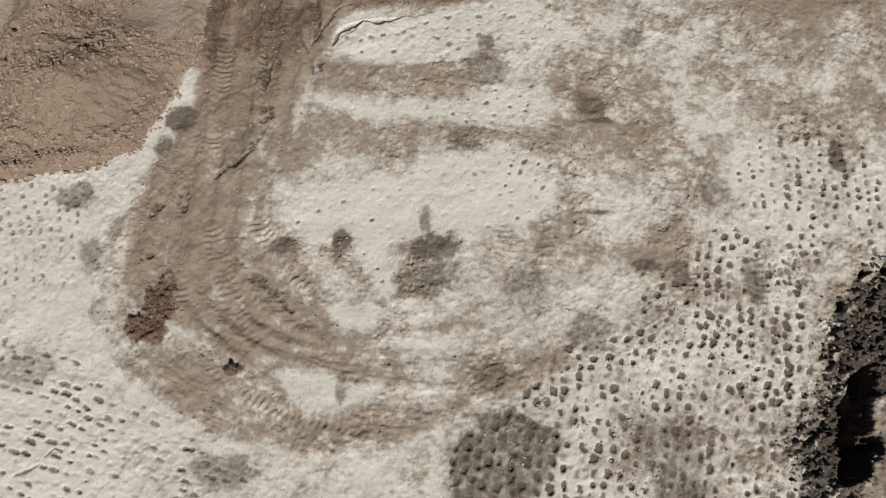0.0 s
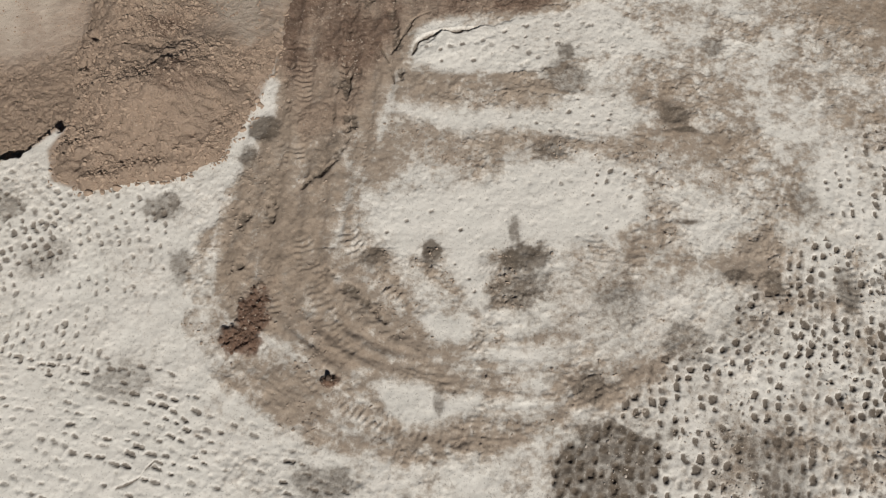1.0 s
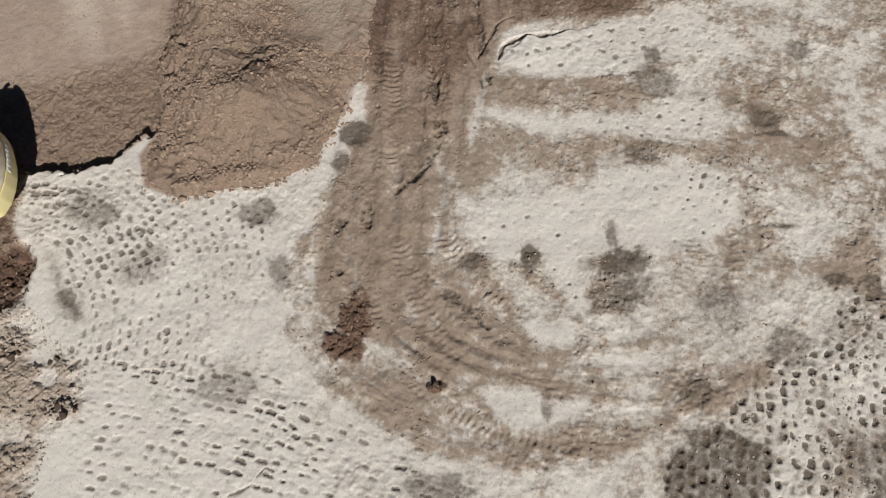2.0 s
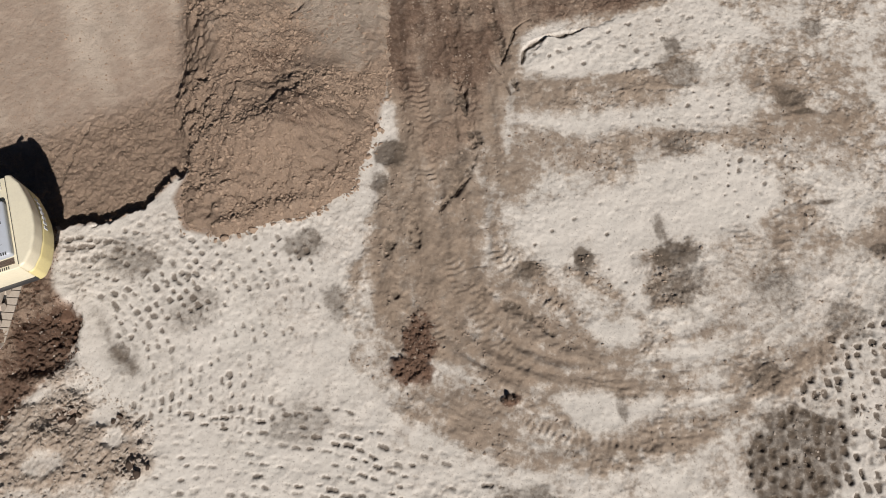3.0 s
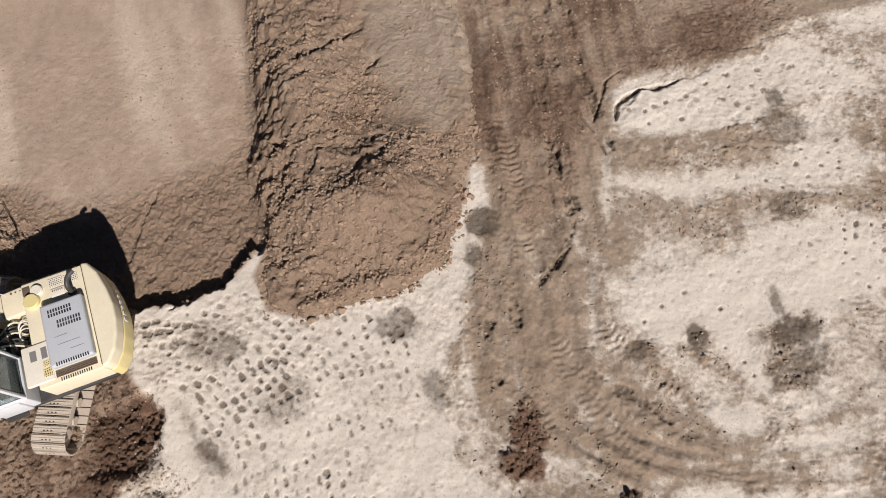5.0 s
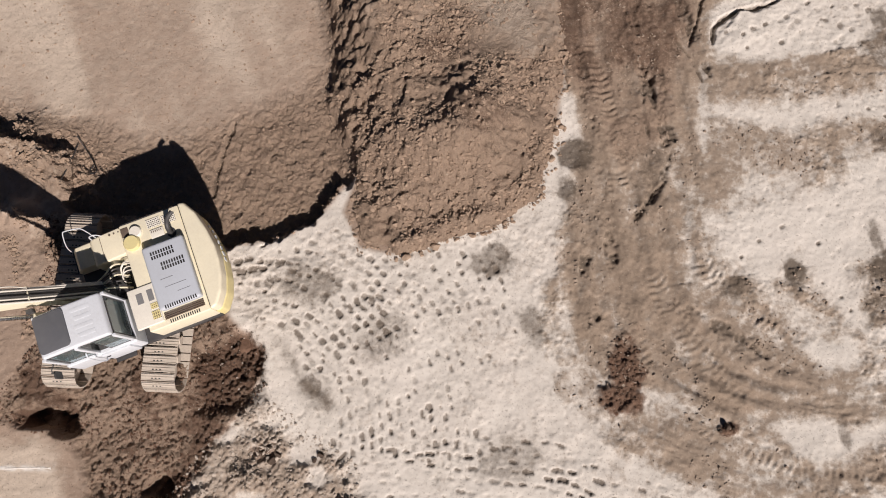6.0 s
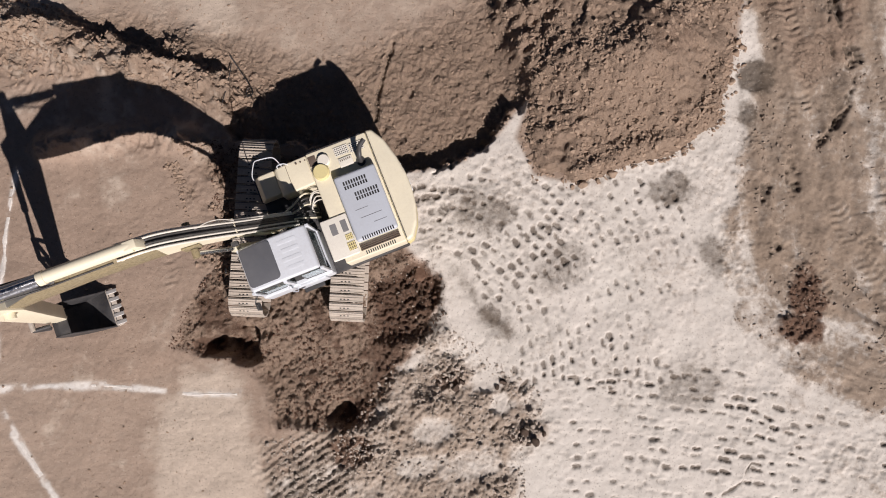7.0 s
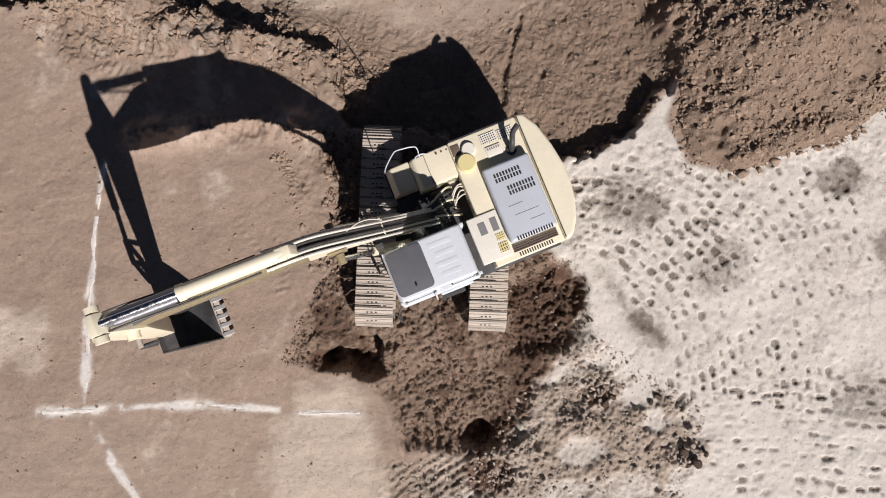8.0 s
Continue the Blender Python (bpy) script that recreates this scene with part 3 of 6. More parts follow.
def soil(x, y):
    """Height and the layers of the ground at each place."""
    n1, n2 = field(x, y, 1.6, 1, 5, 0.55), field(x, y, 0.42, 7, 4, 0.6)
    rag = 0.16 * n1 + 0.10 * n2
    core = step(x, -33.0, -31.4) * step(-x, -16.5, -14.8) * step(y + 0.5 * n1, -2.4, -0.8) * step(-y, -22.8, -21.3)
    soft = 0.10 + 2.4 * (1 - core)
    white = step(inside(x, y, WHITE) + 0.6 * rag + 3.0 * (1 - core) * field(x, y, 9.0, 3, 2), -soft, soft)
    pit_in = inside(x, y, PIT) + 0.7 * rag + 0.22 * n2 + 0.12 * field(x, y, 0.25, 172, 3, 0.6)
    pit = step(pit_in, -0.06, 0.14)
    floor_n = step(inside(x, y, FLOOR_NORTH) + 3.0 * rag, -0.9, 0.7)
    dig = step(inside(x, y, DARK_DIG) + 1.6 * rag, -0.15, 0.25)
    rubble = step(inside(x, y, RUBBLE) + 3.0 * rag, -0.4, 0.5)
    swirl_in = inside(x, y, SWIRL) + 2.4 * rag
    road_in = inside(x, y, ROAD) + 1.5 * rag
    clean = np.zeros_like(x)
    for plan, soft in ((CLEAN_MIDDLE, 0.4), (CLEAN_NORTH, 0.15), (CLEAN_BAND, 0.4), (CLEAN_SOUTH, 0.3), (CLEAN_SPOT, 0.3)):
        clean = np.maximum(clean, step(inside(x, y, plan) + 2.6 * rag, -soft, soft))
    trench = np.maximum(inside(x, y, TRENCH), inside(x, y, TRENCH_NORTH) - 0.15) + 0.3 * rag
    black = step(inside(x, y, BLACK_EAST) + 5.0 * rag - 0.1, -0.3, 0.6)
    berm, _ = along(x, y, BERM)

    # The turning machine's arcs: q grows outwards, streaks run round it.
    dx, dy = x + 0.7, y - 7.1
    q = np.where((dy > 0) & (dx < 0), np.abs(dx) / 1.5, np.hypot(dx / 1.5, dy)) + 0.05 * n1
    turn = np.where((dy > 0) & (dx < 0), 5.0 - dy / 6.0, np.arctan2(dy, dx / 1.5))
    streak = field(q * 3.0, turn * 2.6, 1.0, 21, 4, 0.6)
    broad = field(q * 1.0, turn * 1.2, 1.0, 31, 3, 0.55)
    swirl = step(swirl_in, -0.25, 0.35) * (1 - 0.85 * clean)
    n3, grit = field(x, y, 0.9, 45, 5, 0.75), field(x, y, 0.20, 46, 3, 0.7)
    smear = swirl * np.clip(0.60 + 0.42 * streak + 0.34 * broad + 0.40 * n1 + 0.32 * n3 + 0.34 * grit, 0.08, 0.88)
    smear *= 1 - 0.5 * step(-np.hypot((x - 2.3) / 3.4, (y - 6.4) / 2.6), -1.15, -0.6) * step(n1 + 0.4 * n3, -0.25, 0.25)
    road = step(road_in, -0.25, 0.35)
    smear = np.maximum(smear, road * np.clip(0.92 + 0.35 * streak + 0.3 * n3 + 0.3 * grit, 0, 0.97))
    for plan in (TAN_BAND_NORTH, TAN_BAND_SOUTH):
        smear = np.maximum(smear, step(inside(x, y, plan) + 2.2 * rag, -0.35, 0.4) * np.clip(0.70 + 0.35 * n1 + 0.3 * n3 + 0.25 * grit, 0.2, 0.9))
    east = step(inside(x, y, SMEAR_EAST) + 3.0 * rag, -0.6, 0.6)
    smear = np.maximum(smear, east * np.clip(0.52 + 0.35 * n1 + 0.6 * n3 + 0.5 * grit, 0.1, 0.85))
    far_east = step(inside(x, y, FAR_EAST) + 3.0 * rag, -0.8, 0.8)
    smear = np.maximum(smear, far_east * np.clip(0.42 + 0.35 * n1 + 0.55 * n3 + 0.5 * grit, 0.05, 0.8))
    b_east = step(inside(x, y, BROWN_EAST) + 4.0 * rag, -0.6, 0.6)
    smear = np.maximum(smear, b_east * 0.8)
    smear = np.maximum(smear, 0.85 * step(inside(x, y, NORTH_BROWN) + 1.5 * rag, -0.1, 0.4))
    loose = (1 - 0.8 * clean) * np.clip(0.14 + 0.3 * n1 + 0.5 * n3 + 0.45 * grit + 0.4 * field(x, y, 3.2, 41, 4), 0, 0.7) * (0.35 + 0.65 * step(x, -6.0, 0.0))
    smear = np.maximum(smear, loose)
    veil = np.clip(0.23 + 0.16 * step(y, 8.5, 11.0) * step(x, -3.5, -1.0) + 0.25 * n1 + 0.35 * n3 + 0.2 * grit + 0.25 * field(x, y, 4.0, 43, 3), 0, 0.6) * (0.6 + 0.4 * step(x, -9.5, -8.0)) * (1 - 0.7 * clean) * (1 + 0.7 * np.maximum(step(x, 3.5, 6.0), step(y, 9.0, 11.0) * step(x, -3.0, -1.0)))
    smear = np.maximum(smear, veil) * white

    damp_and_shade = np.minimum(0.95, 1.25 * np.maximum(spots(x, y, DAMP, 51), np.maximum(spots(x, y, DAMP_MORE, 52), spots(x, y, DAMP_WEST, 53))))
    wet_and_shade = spots(x, y, WET_AND_SHADE, 54)
    ribs = dents(x, y, 78, 0.30, 0.32, 0.19, 0.155, 71, 1.0, 0.004)
    for plan, power in ((DAMP_GRID, 0.85), (DAMP_GRID_EAST, 0.65), (DAMP_SCRAPE, 0.95)):
        damp_and_shade = np.maximum(damp_and_shade, power * step(inside(x, y, plan) + 2.4 * rag + 0.15 * field(x, y, 0.3, 173, 3, 0.65), -0.25, 0.35))
    damp_and_shade = np.where((y < 2.6) & (x > -0.6), np.minimum(1.0, 1.3 * damp_and_shade) * (0.72 + 0.28 * step(ribs, 0.05, 0.4)), damp_and_shade)

    # Hollows of the foot roller.
    dent = np.zeros_like(x)
    quiet = np.clip(1.0 - 1.1 * smear, 0, 1)
    patch = np.clip(0.55 + 1.2 * field(x, y, 1.9, 61, 3), 0.0, 1.0)
    # The hollows' shade as colour, kept apart from their depth.
    hollow_shade = np.zeros_like(x)
    for plan, angle, du, dv, su, sv, fill, bend, power, tone, seed in HOLLOWS_OUTER + HOLLOWS_INNER:
        a = np.array(plan)
        near = (x > a[:, 0].min() - 0.7) & (x < a[:, 0].max() + 0.7) & (y > a[:, 1].min() - 0.7) & (y < a[:, 1].max() + 0.7)
        if not near.any():
            continue
        nx, ny = x[near], y[near]
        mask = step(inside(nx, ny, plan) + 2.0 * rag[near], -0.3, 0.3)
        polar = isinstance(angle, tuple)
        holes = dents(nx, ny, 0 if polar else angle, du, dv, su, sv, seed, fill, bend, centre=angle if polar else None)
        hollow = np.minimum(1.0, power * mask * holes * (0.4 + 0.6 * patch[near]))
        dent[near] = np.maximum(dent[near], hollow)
        hollow_shade[near] = np.maximum(hollow_shade[near], tone * step(hollow, 0.05, 0.6))
    stray = step(field(x, y, 0.16, 81, 2), 0.52, 0.75) * 0.5 * np.clip(0.4 + field(x, y, 1.2, 82, 2), 0, 1)
    for layer in (dent, hollow_shade):
        layer *= 1 - 0.9 * step(-np.hypot((x + 10.6) / 1.3, (y - 4.9) / 0.8) - 0.4 * n1, -1.1, -0.6)
    dent, hollow_shade = (np.maximum(layer, stray) * white * (1 - pit) * (0.82 + 0.18 * quiet) for layer in (dent, hollow_shade))
    damp_and_shade *= 1 - 0.2 * step(field(x, y, 0.3, 83, 3), -0.1, 0.4)

    rough_west = np.zeros_like(x)
    for plan in (ROUGH_WEST, ROUGH_NORTH_WEST):
        rough_west = np.maximum(rough_west, step(inside(x, y, plan) + 4.0 * rag, -0.3, 0.6) * step(field(x, y, 0.9, 164, 4), -0.35, 0.2))
    # Heights.
    z = 0.04 * n1 + 0.02 * n2 + 0.012 * np.abs(field(x, y, 0.19, 99, 3, 0.7))
    z -= 0.52 * pit * (1 - 0.85 * step(x, -14.4, -13.5)) * np.where(x > -13.3, 0.3, 1.0)
    crest = np.exp(-(berm / 0.55) ** 2)
    z += crest * (0.34 + 0.30 * n1 + 0.30 * n2) * step(-x, 19.5, 21.5)
    small = 2.6 * np.abs(field(x, y, 0.15, 93, 3, 0.7)) - 0.6
    low, _ = along(x, y, LOW_RIDGE)
    z += np.exp(-(low / 0.30) ** 2) * np.clip(0.40 + 0.5 * n1 + 0.35 * n2, 0, 0.6)
    rough_brown = (1 - white) * (1 - floor_n)
    z += rough_brown * pit * (0.11 * field(x, y, 0.30, 91, 4, 0.65) + 0.03 * small)
    lumps = 2.6 * np.abs(field(x, y, 0.26, 92, 4, 0.7)) - 0.6
    z += dig * (0.05 * lumps + 0.05 * small + 0.15 * n1 + 0.09 * n2) - 0.16 * dig * step(y, 6.6, 5.2) * step(x, -17.4, -18.4)
    plates = spots(x, y, PLATES, 56)
    knobs = spots(x, y, KNOBS, 57)
    z += rubble * (1 - 0.9 * plates) * ((0.015 + 0.06 * knobs) * lumps + (0.05 + 0.03 * knobs) * small + 0.12 * n1 + 0.05 * n2 + 0.10 * knobs) - 0.05 * plates * rubble
    z += rough_west * (0.08 * lumps + 0.12 * n1 + 0.07 * n2)
    z -= 0.060 * dent
    z -= 0.02 * damp_and_shade * (0.5 + lumps)
    z += wet_and_shade * (0.07 * lumps + 0.05 * (x > -16)) - 0.10 * wet_and_shade * (x < -16)
    # Ruts and shoe prints on the turning track.
    rut = road * (0.030 * np.cos(q * 15.0 + 1.2 * n1) + 0.035 * streak)
    cleat = np.clip(np.cos((turn * 9.2 + 0.6 * np.abs(q * 3 % 1 - 0.5)) * 6.283), 0, 1) * step(np.cos(q * 7.5 + 0.5), 0.1, 0.7)
    z += rut + 0.022 * cleat * np.maximum(road, swirl) * step(broad, -0.1, 0.3)
    z += 0.03 * swirl * streak + 0.03 * smear * n2
    torn = np.clip(1 - 3.2 * np.abs(field(q * 1.6, turn * 3.0, 0.30, 151, 3, 0.62)), 0, 1)
    torn = np.maximum(torn, np.clip(1 - 3.2 * np.abs(field(x, y, 0.36, 152, 3, 0.62)), 0, 1))
    z += 0.030 * torn * np.clip(smear * 1.3 - 0.15, 0, 1) * (1 - 0.5 * road) * step(field(x, y, 1.0, 153, 3), -0.15, 0.35)
    z += 0.018 * white * (1 - smear) * np.clip(1 - 3 * np.abs(field(x, y, 0.28, 154, 3, 0.6)), 0, 1) * step(field(x, y, 1.5, 155, 3), -0.1, 0.4)
    shelf = field(x, y, 0.34, 161, 4, 0.62)
    bits = step(shelf, 0.10, 0.17) + step(shelf, -0.30, -0.23) + step(field(x, y, 0.17, 162, 3, 0.65), 0.28, 0.36)
    where = white * (1 - pit) * np.clip(0.15 + 1.1 * smear, 0, 1) * step(field(x, y, 1.3, 163, 4), -0.15, 0.3) * (1 - 0.6 * clean)
    z += 0.026 * bits * where * (1 - 0.5 * road)
    # Darker colour for ruts, tread gaps and cracks, painting the shade inside them.
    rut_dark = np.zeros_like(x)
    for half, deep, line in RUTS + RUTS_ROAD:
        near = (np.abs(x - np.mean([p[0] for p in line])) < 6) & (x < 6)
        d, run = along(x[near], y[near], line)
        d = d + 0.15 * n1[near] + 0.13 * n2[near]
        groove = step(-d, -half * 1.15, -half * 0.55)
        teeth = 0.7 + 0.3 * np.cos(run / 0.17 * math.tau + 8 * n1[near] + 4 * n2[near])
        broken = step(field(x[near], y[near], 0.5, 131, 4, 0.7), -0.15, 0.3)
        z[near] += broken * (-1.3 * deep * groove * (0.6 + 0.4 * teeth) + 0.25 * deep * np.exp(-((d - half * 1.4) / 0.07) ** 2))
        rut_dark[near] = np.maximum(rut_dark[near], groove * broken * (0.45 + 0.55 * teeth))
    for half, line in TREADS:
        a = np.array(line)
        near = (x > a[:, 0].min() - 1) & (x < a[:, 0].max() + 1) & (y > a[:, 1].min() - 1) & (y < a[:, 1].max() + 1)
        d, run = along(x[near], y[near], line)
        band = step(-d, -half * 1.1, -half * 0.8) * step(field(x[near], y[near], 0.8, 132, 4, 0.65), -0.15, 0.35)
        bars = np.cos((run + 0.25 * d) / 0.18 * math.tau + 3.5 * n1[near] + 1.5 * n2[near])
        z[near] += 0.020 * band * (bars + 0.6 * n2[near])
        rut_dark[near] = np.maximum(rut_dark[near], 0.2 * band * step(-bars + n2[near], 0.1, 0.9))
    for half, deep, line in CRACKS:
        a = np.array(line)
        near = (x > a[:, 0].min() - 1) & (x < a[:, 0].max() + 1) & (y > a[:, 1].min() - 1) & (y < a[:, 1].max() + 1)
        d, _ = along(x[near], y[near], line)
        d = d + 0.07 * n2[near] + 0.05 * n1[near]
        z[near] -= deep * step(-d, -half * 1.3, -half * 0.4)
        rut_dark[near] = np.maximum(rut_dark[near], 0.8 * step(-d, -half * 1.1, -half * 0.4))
    rise = step(inside(x, y, CLEAN_NORTH) + 1.5 * rag + 0.06 * n2, -0.03, 0.09) * step(-x, -0.5, 2.2) * step(y, 13.1, 14.1)
    z += 0.09 * rise * (0.8 + 0.6 * n2)
    deep_east = step(inside(x, y, PIT_EAST) + 1.5 * rag, -0.15, 0.3)
    z += deep_east * (0.02 * lumps + 0.035 * small - 0.24)
    hole = np.minimum(np.hypot((x + 21.65) / 0.36, (y - 6.0) / 0.5), np.hypot((x + 22.2) / 0.42, (y - 6.0) / 0.25)) + 0.45 * n2 + 0.35 * n1
    z -= 0.55 * step(-hole, -1.15, -0.75)
    sink = np.hypot((x + 19.45) / 0.38, (y - 3.85) / 0.32) + 0.45 * n2
    z -= 0.35 * step(-sink, -1.1, -0.7)
    # Grey grooves: a darker tone overall, with shade painted along their bottoms.
    groove_dark = np.zeros_like(x)
    for plan, angle, gap, deep in ((GROOVE_BROWN, 4, 0.24, 0.08), (GROOVE_GREY, 116, 0.17, 0.035)):
        g = step(inside(x, y, plan) + rag, -0.1, 0.2)
        a = radians(angle)
        wave = np.cos((x * math.cos(a) + y * math.sin(a) + 0.08 * n1 + 0.02 * n2) / gap * 6.283)
        z += g * deep * wave * (0.7 + 0.5 * n1)
        groove_dark = np.maximum(groove_dark, g * np.clip(0.46 - 0.16 * wave + 0.25 * n2 + 0.2 * n1, 0, 0.75) * (angle > 10))
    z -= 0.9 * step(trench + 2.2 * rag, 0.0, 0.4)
    z += black * (0.16 * lumps + 0.10 * n1)
    # Old wheel marks on the graded soil.
    tan_zone = (1 - white) * (1 - pit) * (1 - dig) * (1 - rubble)
    z += 0.012 * tan_zone * field(x * 0.4 + y * 0.2, y, 0.35, 95, 3)
    z += 0.02 * floor_n * field(x + 0.25 * y, y * 0.15, 0.5, 96, 3)

    brown = (1 - white) * np.clip(pit * (1 - 0.85 * floor_n) + 0.9 * step(-berm, -1.1, -0.2), 0, 1)
    brown = np.maximum(np.maximum(brown, 0.92 * dig), 0.85 * rough_west)
    red = np.clip(wet_and_shade + 0.22 * dig + 0.55 * dig * step(field(x, y, 0.7, 97, 4, 0.65), 0.0, 0.35), 0, 1)
    red = np.maximum(red, step(inside(x, y, PIT_EAST) + 2.5 * rag, -0.2, 0.35) * np.clip(0.95 + 0.8 * n2, 0.3, 1))
    rut_dark = np.maximum(rut_dark, 0.7 * step(inside(x, y, PIT_EAST) + 2.5 * rag, 0.0, 0.4) * step(n2 + n1, -0.1, 0.5))
    red = np.maximum(red, 0.25 * black)
    northern = np.maximum(step(inside(x, y, ROAD_RED) + 2.0 * rag, -0.4, 0.6) * step(y + n1, 11.5, 13.5), step(inside(x, y, NORTH_BROWN) + 1.5 * rag, -0.1, 0.5) * step(-x, -4.0, -1.0))
    red = np.maximum(red, 0.62 * northern * np.clip(0.75 + 0.9 * n1 + 0.5 * streak, 0, 1))
    # Painted shade of ruts and grooves shares the layer of the damp patches.
    damp_and_shade = np.maximum(np.maximum(damp_and_shade, rut_dark), groove_dark)
    brown = np.maximum(brown, 0.9 * step(inside(x, y, ROAD_RED) + 3.0 * rag, -0.5, 0.5) * np.clip(0.75 + 0.8 * n1 + 0.6 * streak, 0, 1))
    brown = np.maximum(brown, 0.85 * step(inside(x, y, NORTH_BROWN) + 1.5 * rag, -0.1, 0.4) * step(-x, -3.0, 0.0) * np.clip(0.8 + n1, 0, 1))
    tan = (1 - white)
    pale = np.zeros_like(x)
    for plan in (PALE_STRIP, PALE_SPOT):
        pale = np.maximum(pale, step(inside(x, y, plan) + 3.0 * rag, -0.3, 0.5) * 0.95)
    pale = np.maximum(pale, 0.8 * tan * (1 - pit) * (1 - dig) * step(field(x, y, 2.2, 141, 6, 0.75), 0.0, 0.55))
    pale = np.maximum(pale, 0.25 * tan * (1 - pit) * (1 - dig) * step(y + 0.2 * x + 0.8 * n1, 0.9, 0.2) * step(-x, 21.8, 22.6))
    damp_and_shade = np.maximum(damp_and_shade, 0.38 * tan * (1 - pale) * step(field(x, y, 1.7, 142, 5, 0.75), 0.0, 0.6))
    pale = np.maximum(pale, floor_n * (0.36 + 0.6 * step(field(x + 0.25 * y, y * 0.18, 1.6, 98, 3), 0.0, 0.6)))
    lines = np.zeros_like(x)
    for line, half, seed in ((CHALK_DOWN, 0.11, 401), (CHALK_ACROSS, 0.10, 405)):
        near = x < -21
        d, run = along(x[near], y[near], line)
        thick = half * (0.8 + 0.9 * field(run, run * 0, 1.1, seed, 3))
        lines[near] = np.maximum(lines[near], 0.9 * step(-d - 0.05 * n2[near], -thick * 1.5 - 0.02, -thick * 0.3) * step(n2[near], -0.5, 0.2))
    z, dent, damp_and_shade, smear, wet_and_shade, red, rubble = z * (0.2 + 0.8 * core), hollow_shade * core, damp_and_shade * core, smear * core + 0.25 * (1 - core) * white, wet_and_shade * core, red * core, rubble * core
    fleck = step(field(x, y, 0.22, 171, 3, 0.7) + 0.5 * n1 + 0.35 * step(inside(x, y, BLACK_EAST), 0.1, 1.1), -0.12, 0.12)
    # Flecked black soil; inside the trench the black paints its shadow.
    black_and_shade = core * black * 0.95 * fleck + 0.9 * step(trench + 2.2 * rag, -0.05, 0.25)
    return z, (brown, smear, damp_and_shade * np.maximum(white, 0.6), rubble * (1 - 0.85 * plates) * np.clip(0.85 + 0.3 * knobs + 0.6 * n1 + 0.5 * n2 + 0.4 * grit, 0.1, 1), tan, dent, red, pale, lines, np.clip(black_and_shade, 0, 1), 0 * x, 0 * x + 1)


def sheet(name, xs, ys, height, layers, material, keep=None):
    """A mesh from heights on a grid, with its soil layers."""
    nx, ny = len(xs), len(ys)
    gx, gy = np.meshgrid(xs, ys)
    co = np.stack([gx.ravel(), gy.ravel(), height.ravel()], 1).astype(np.float32)
    i = (np.arange(ny - 1)[:, None] * nx + np.arange(nx - 1)[None, :]).ravel()
    quads = np.stack([i, i + 1, i + nx + 1, i + nx], 1)
    lay = [np.asarray(a, np.float32).ravel() for a in layers]
    if keep is not None:
        quads = quads[keep.ravel()[quads].any(1)]
        used = np.zeros(len(co), bool)
        used[quads.ravel()] = True
        index = np.cumsum(used) - 1
        quads, co, lay = index[quads], co[used], [a[used] for a in lay]
    me = bpy.data.meshes.new(name)
    me.vertices.add(len(co))
    me.vertices.foreach_set("co", co.ravel())
    me.loops.add(quads.size)
    me.loops.foreach_set("vertex_index", quads.ravel().astype(np.int32))
    me.polygons.add(len(quads))
    me.polygons.foreach_set("loop_start", np.arange(0, quads.size, 4, dtype=np.int32))
    me.polygons.foreach_set("loop_total", np.full(len(quads), 4, np.int32))
    me.update(calc_edges=True)
    for n, some in (("layers_a", lay[:4]), ("layers_b", lay[4:8]), ("layers_c", lay[8:])):
        a = me.color_attributes.new(n, "FLOAT_COLOR", "POINT")
        a.data.foreach_set("color", np.clip(np.stack(some, 1), 0, 1).astype(np.float32).ravel())
    me.polygons.foreach_set("use_smooth", np.ones(len(quads), bool))
    me.materials.append(material)
    return new(name, me)


def reach(lo, hi, gap, far):
    """Grid lines: close together from lo to hi, then ever wider out to far."""
    wide = [gap * 1.6 ** k for k in range(1, 40)]
    out = np.cumsum(wide)
    out = out[out < far]
    return np.concatenate([lo - out[::-1], np.arange(lo, hi, gap), hi + out])


GAP = 0.031
gx_lines, gy_lines = reach(-30.8, 15.4, GAP, 500.0), reach(-0.4, 18.8, GAP, 500.0)
GX, GY = np.meshgrid(gx_lines, gy_lines)
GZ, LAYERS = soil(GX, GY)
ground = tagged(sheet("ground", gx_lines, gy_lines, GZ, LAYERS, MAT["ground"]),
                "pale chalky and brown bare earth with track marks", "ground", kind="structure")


def ground_at(x, y):
    """The ground's height at one place."""
    return float(soil(np.array([[float(x)]]), np.array([[float(y)]]))[0][0, 0])


# Bucket cuts in the heap: line (the ground drops on its left), drop, fade.
BITES = [([(-12.21, 11.81), (-11.54, 11.8), (-11.06, 12.06), (-10.88, 12.87)], 0.12, 0.4), ([(-11.71, 14.56), (-11.25, 14.46), (-10.9, 14.45)], 0.14, 0.3),
         ([(-11.67, 14.52), (-11.62, 13.93), (-11.67, 13.5)], -0.15, 0.3), ([(-12.1, 13.3), (-11.59, 13.45), (-10.62, 13.18)], 0.1, 0.35),
         ([(-12.07, 13.29), (-12.25, 12.72), (-12.31, 12.4)], -0.14, 0.3), ([(-13.44, 15.96), (-12.09, 16.62), (-11.38, 17.2), (-10.5, 17.67)], 0.22, 0.4),
         ([(-13.78, 14.78), (-12.85, 15.57), (-12.18, 15.85)], 0.18, 0.4), ([(-13.97, 13.06), (-12.99, 13.79), (-12.48, 14.25)], 0.18, 0.4), ([(-10.54, 16.0), (-10.07, 16.51)], 0.25, 0.3)]
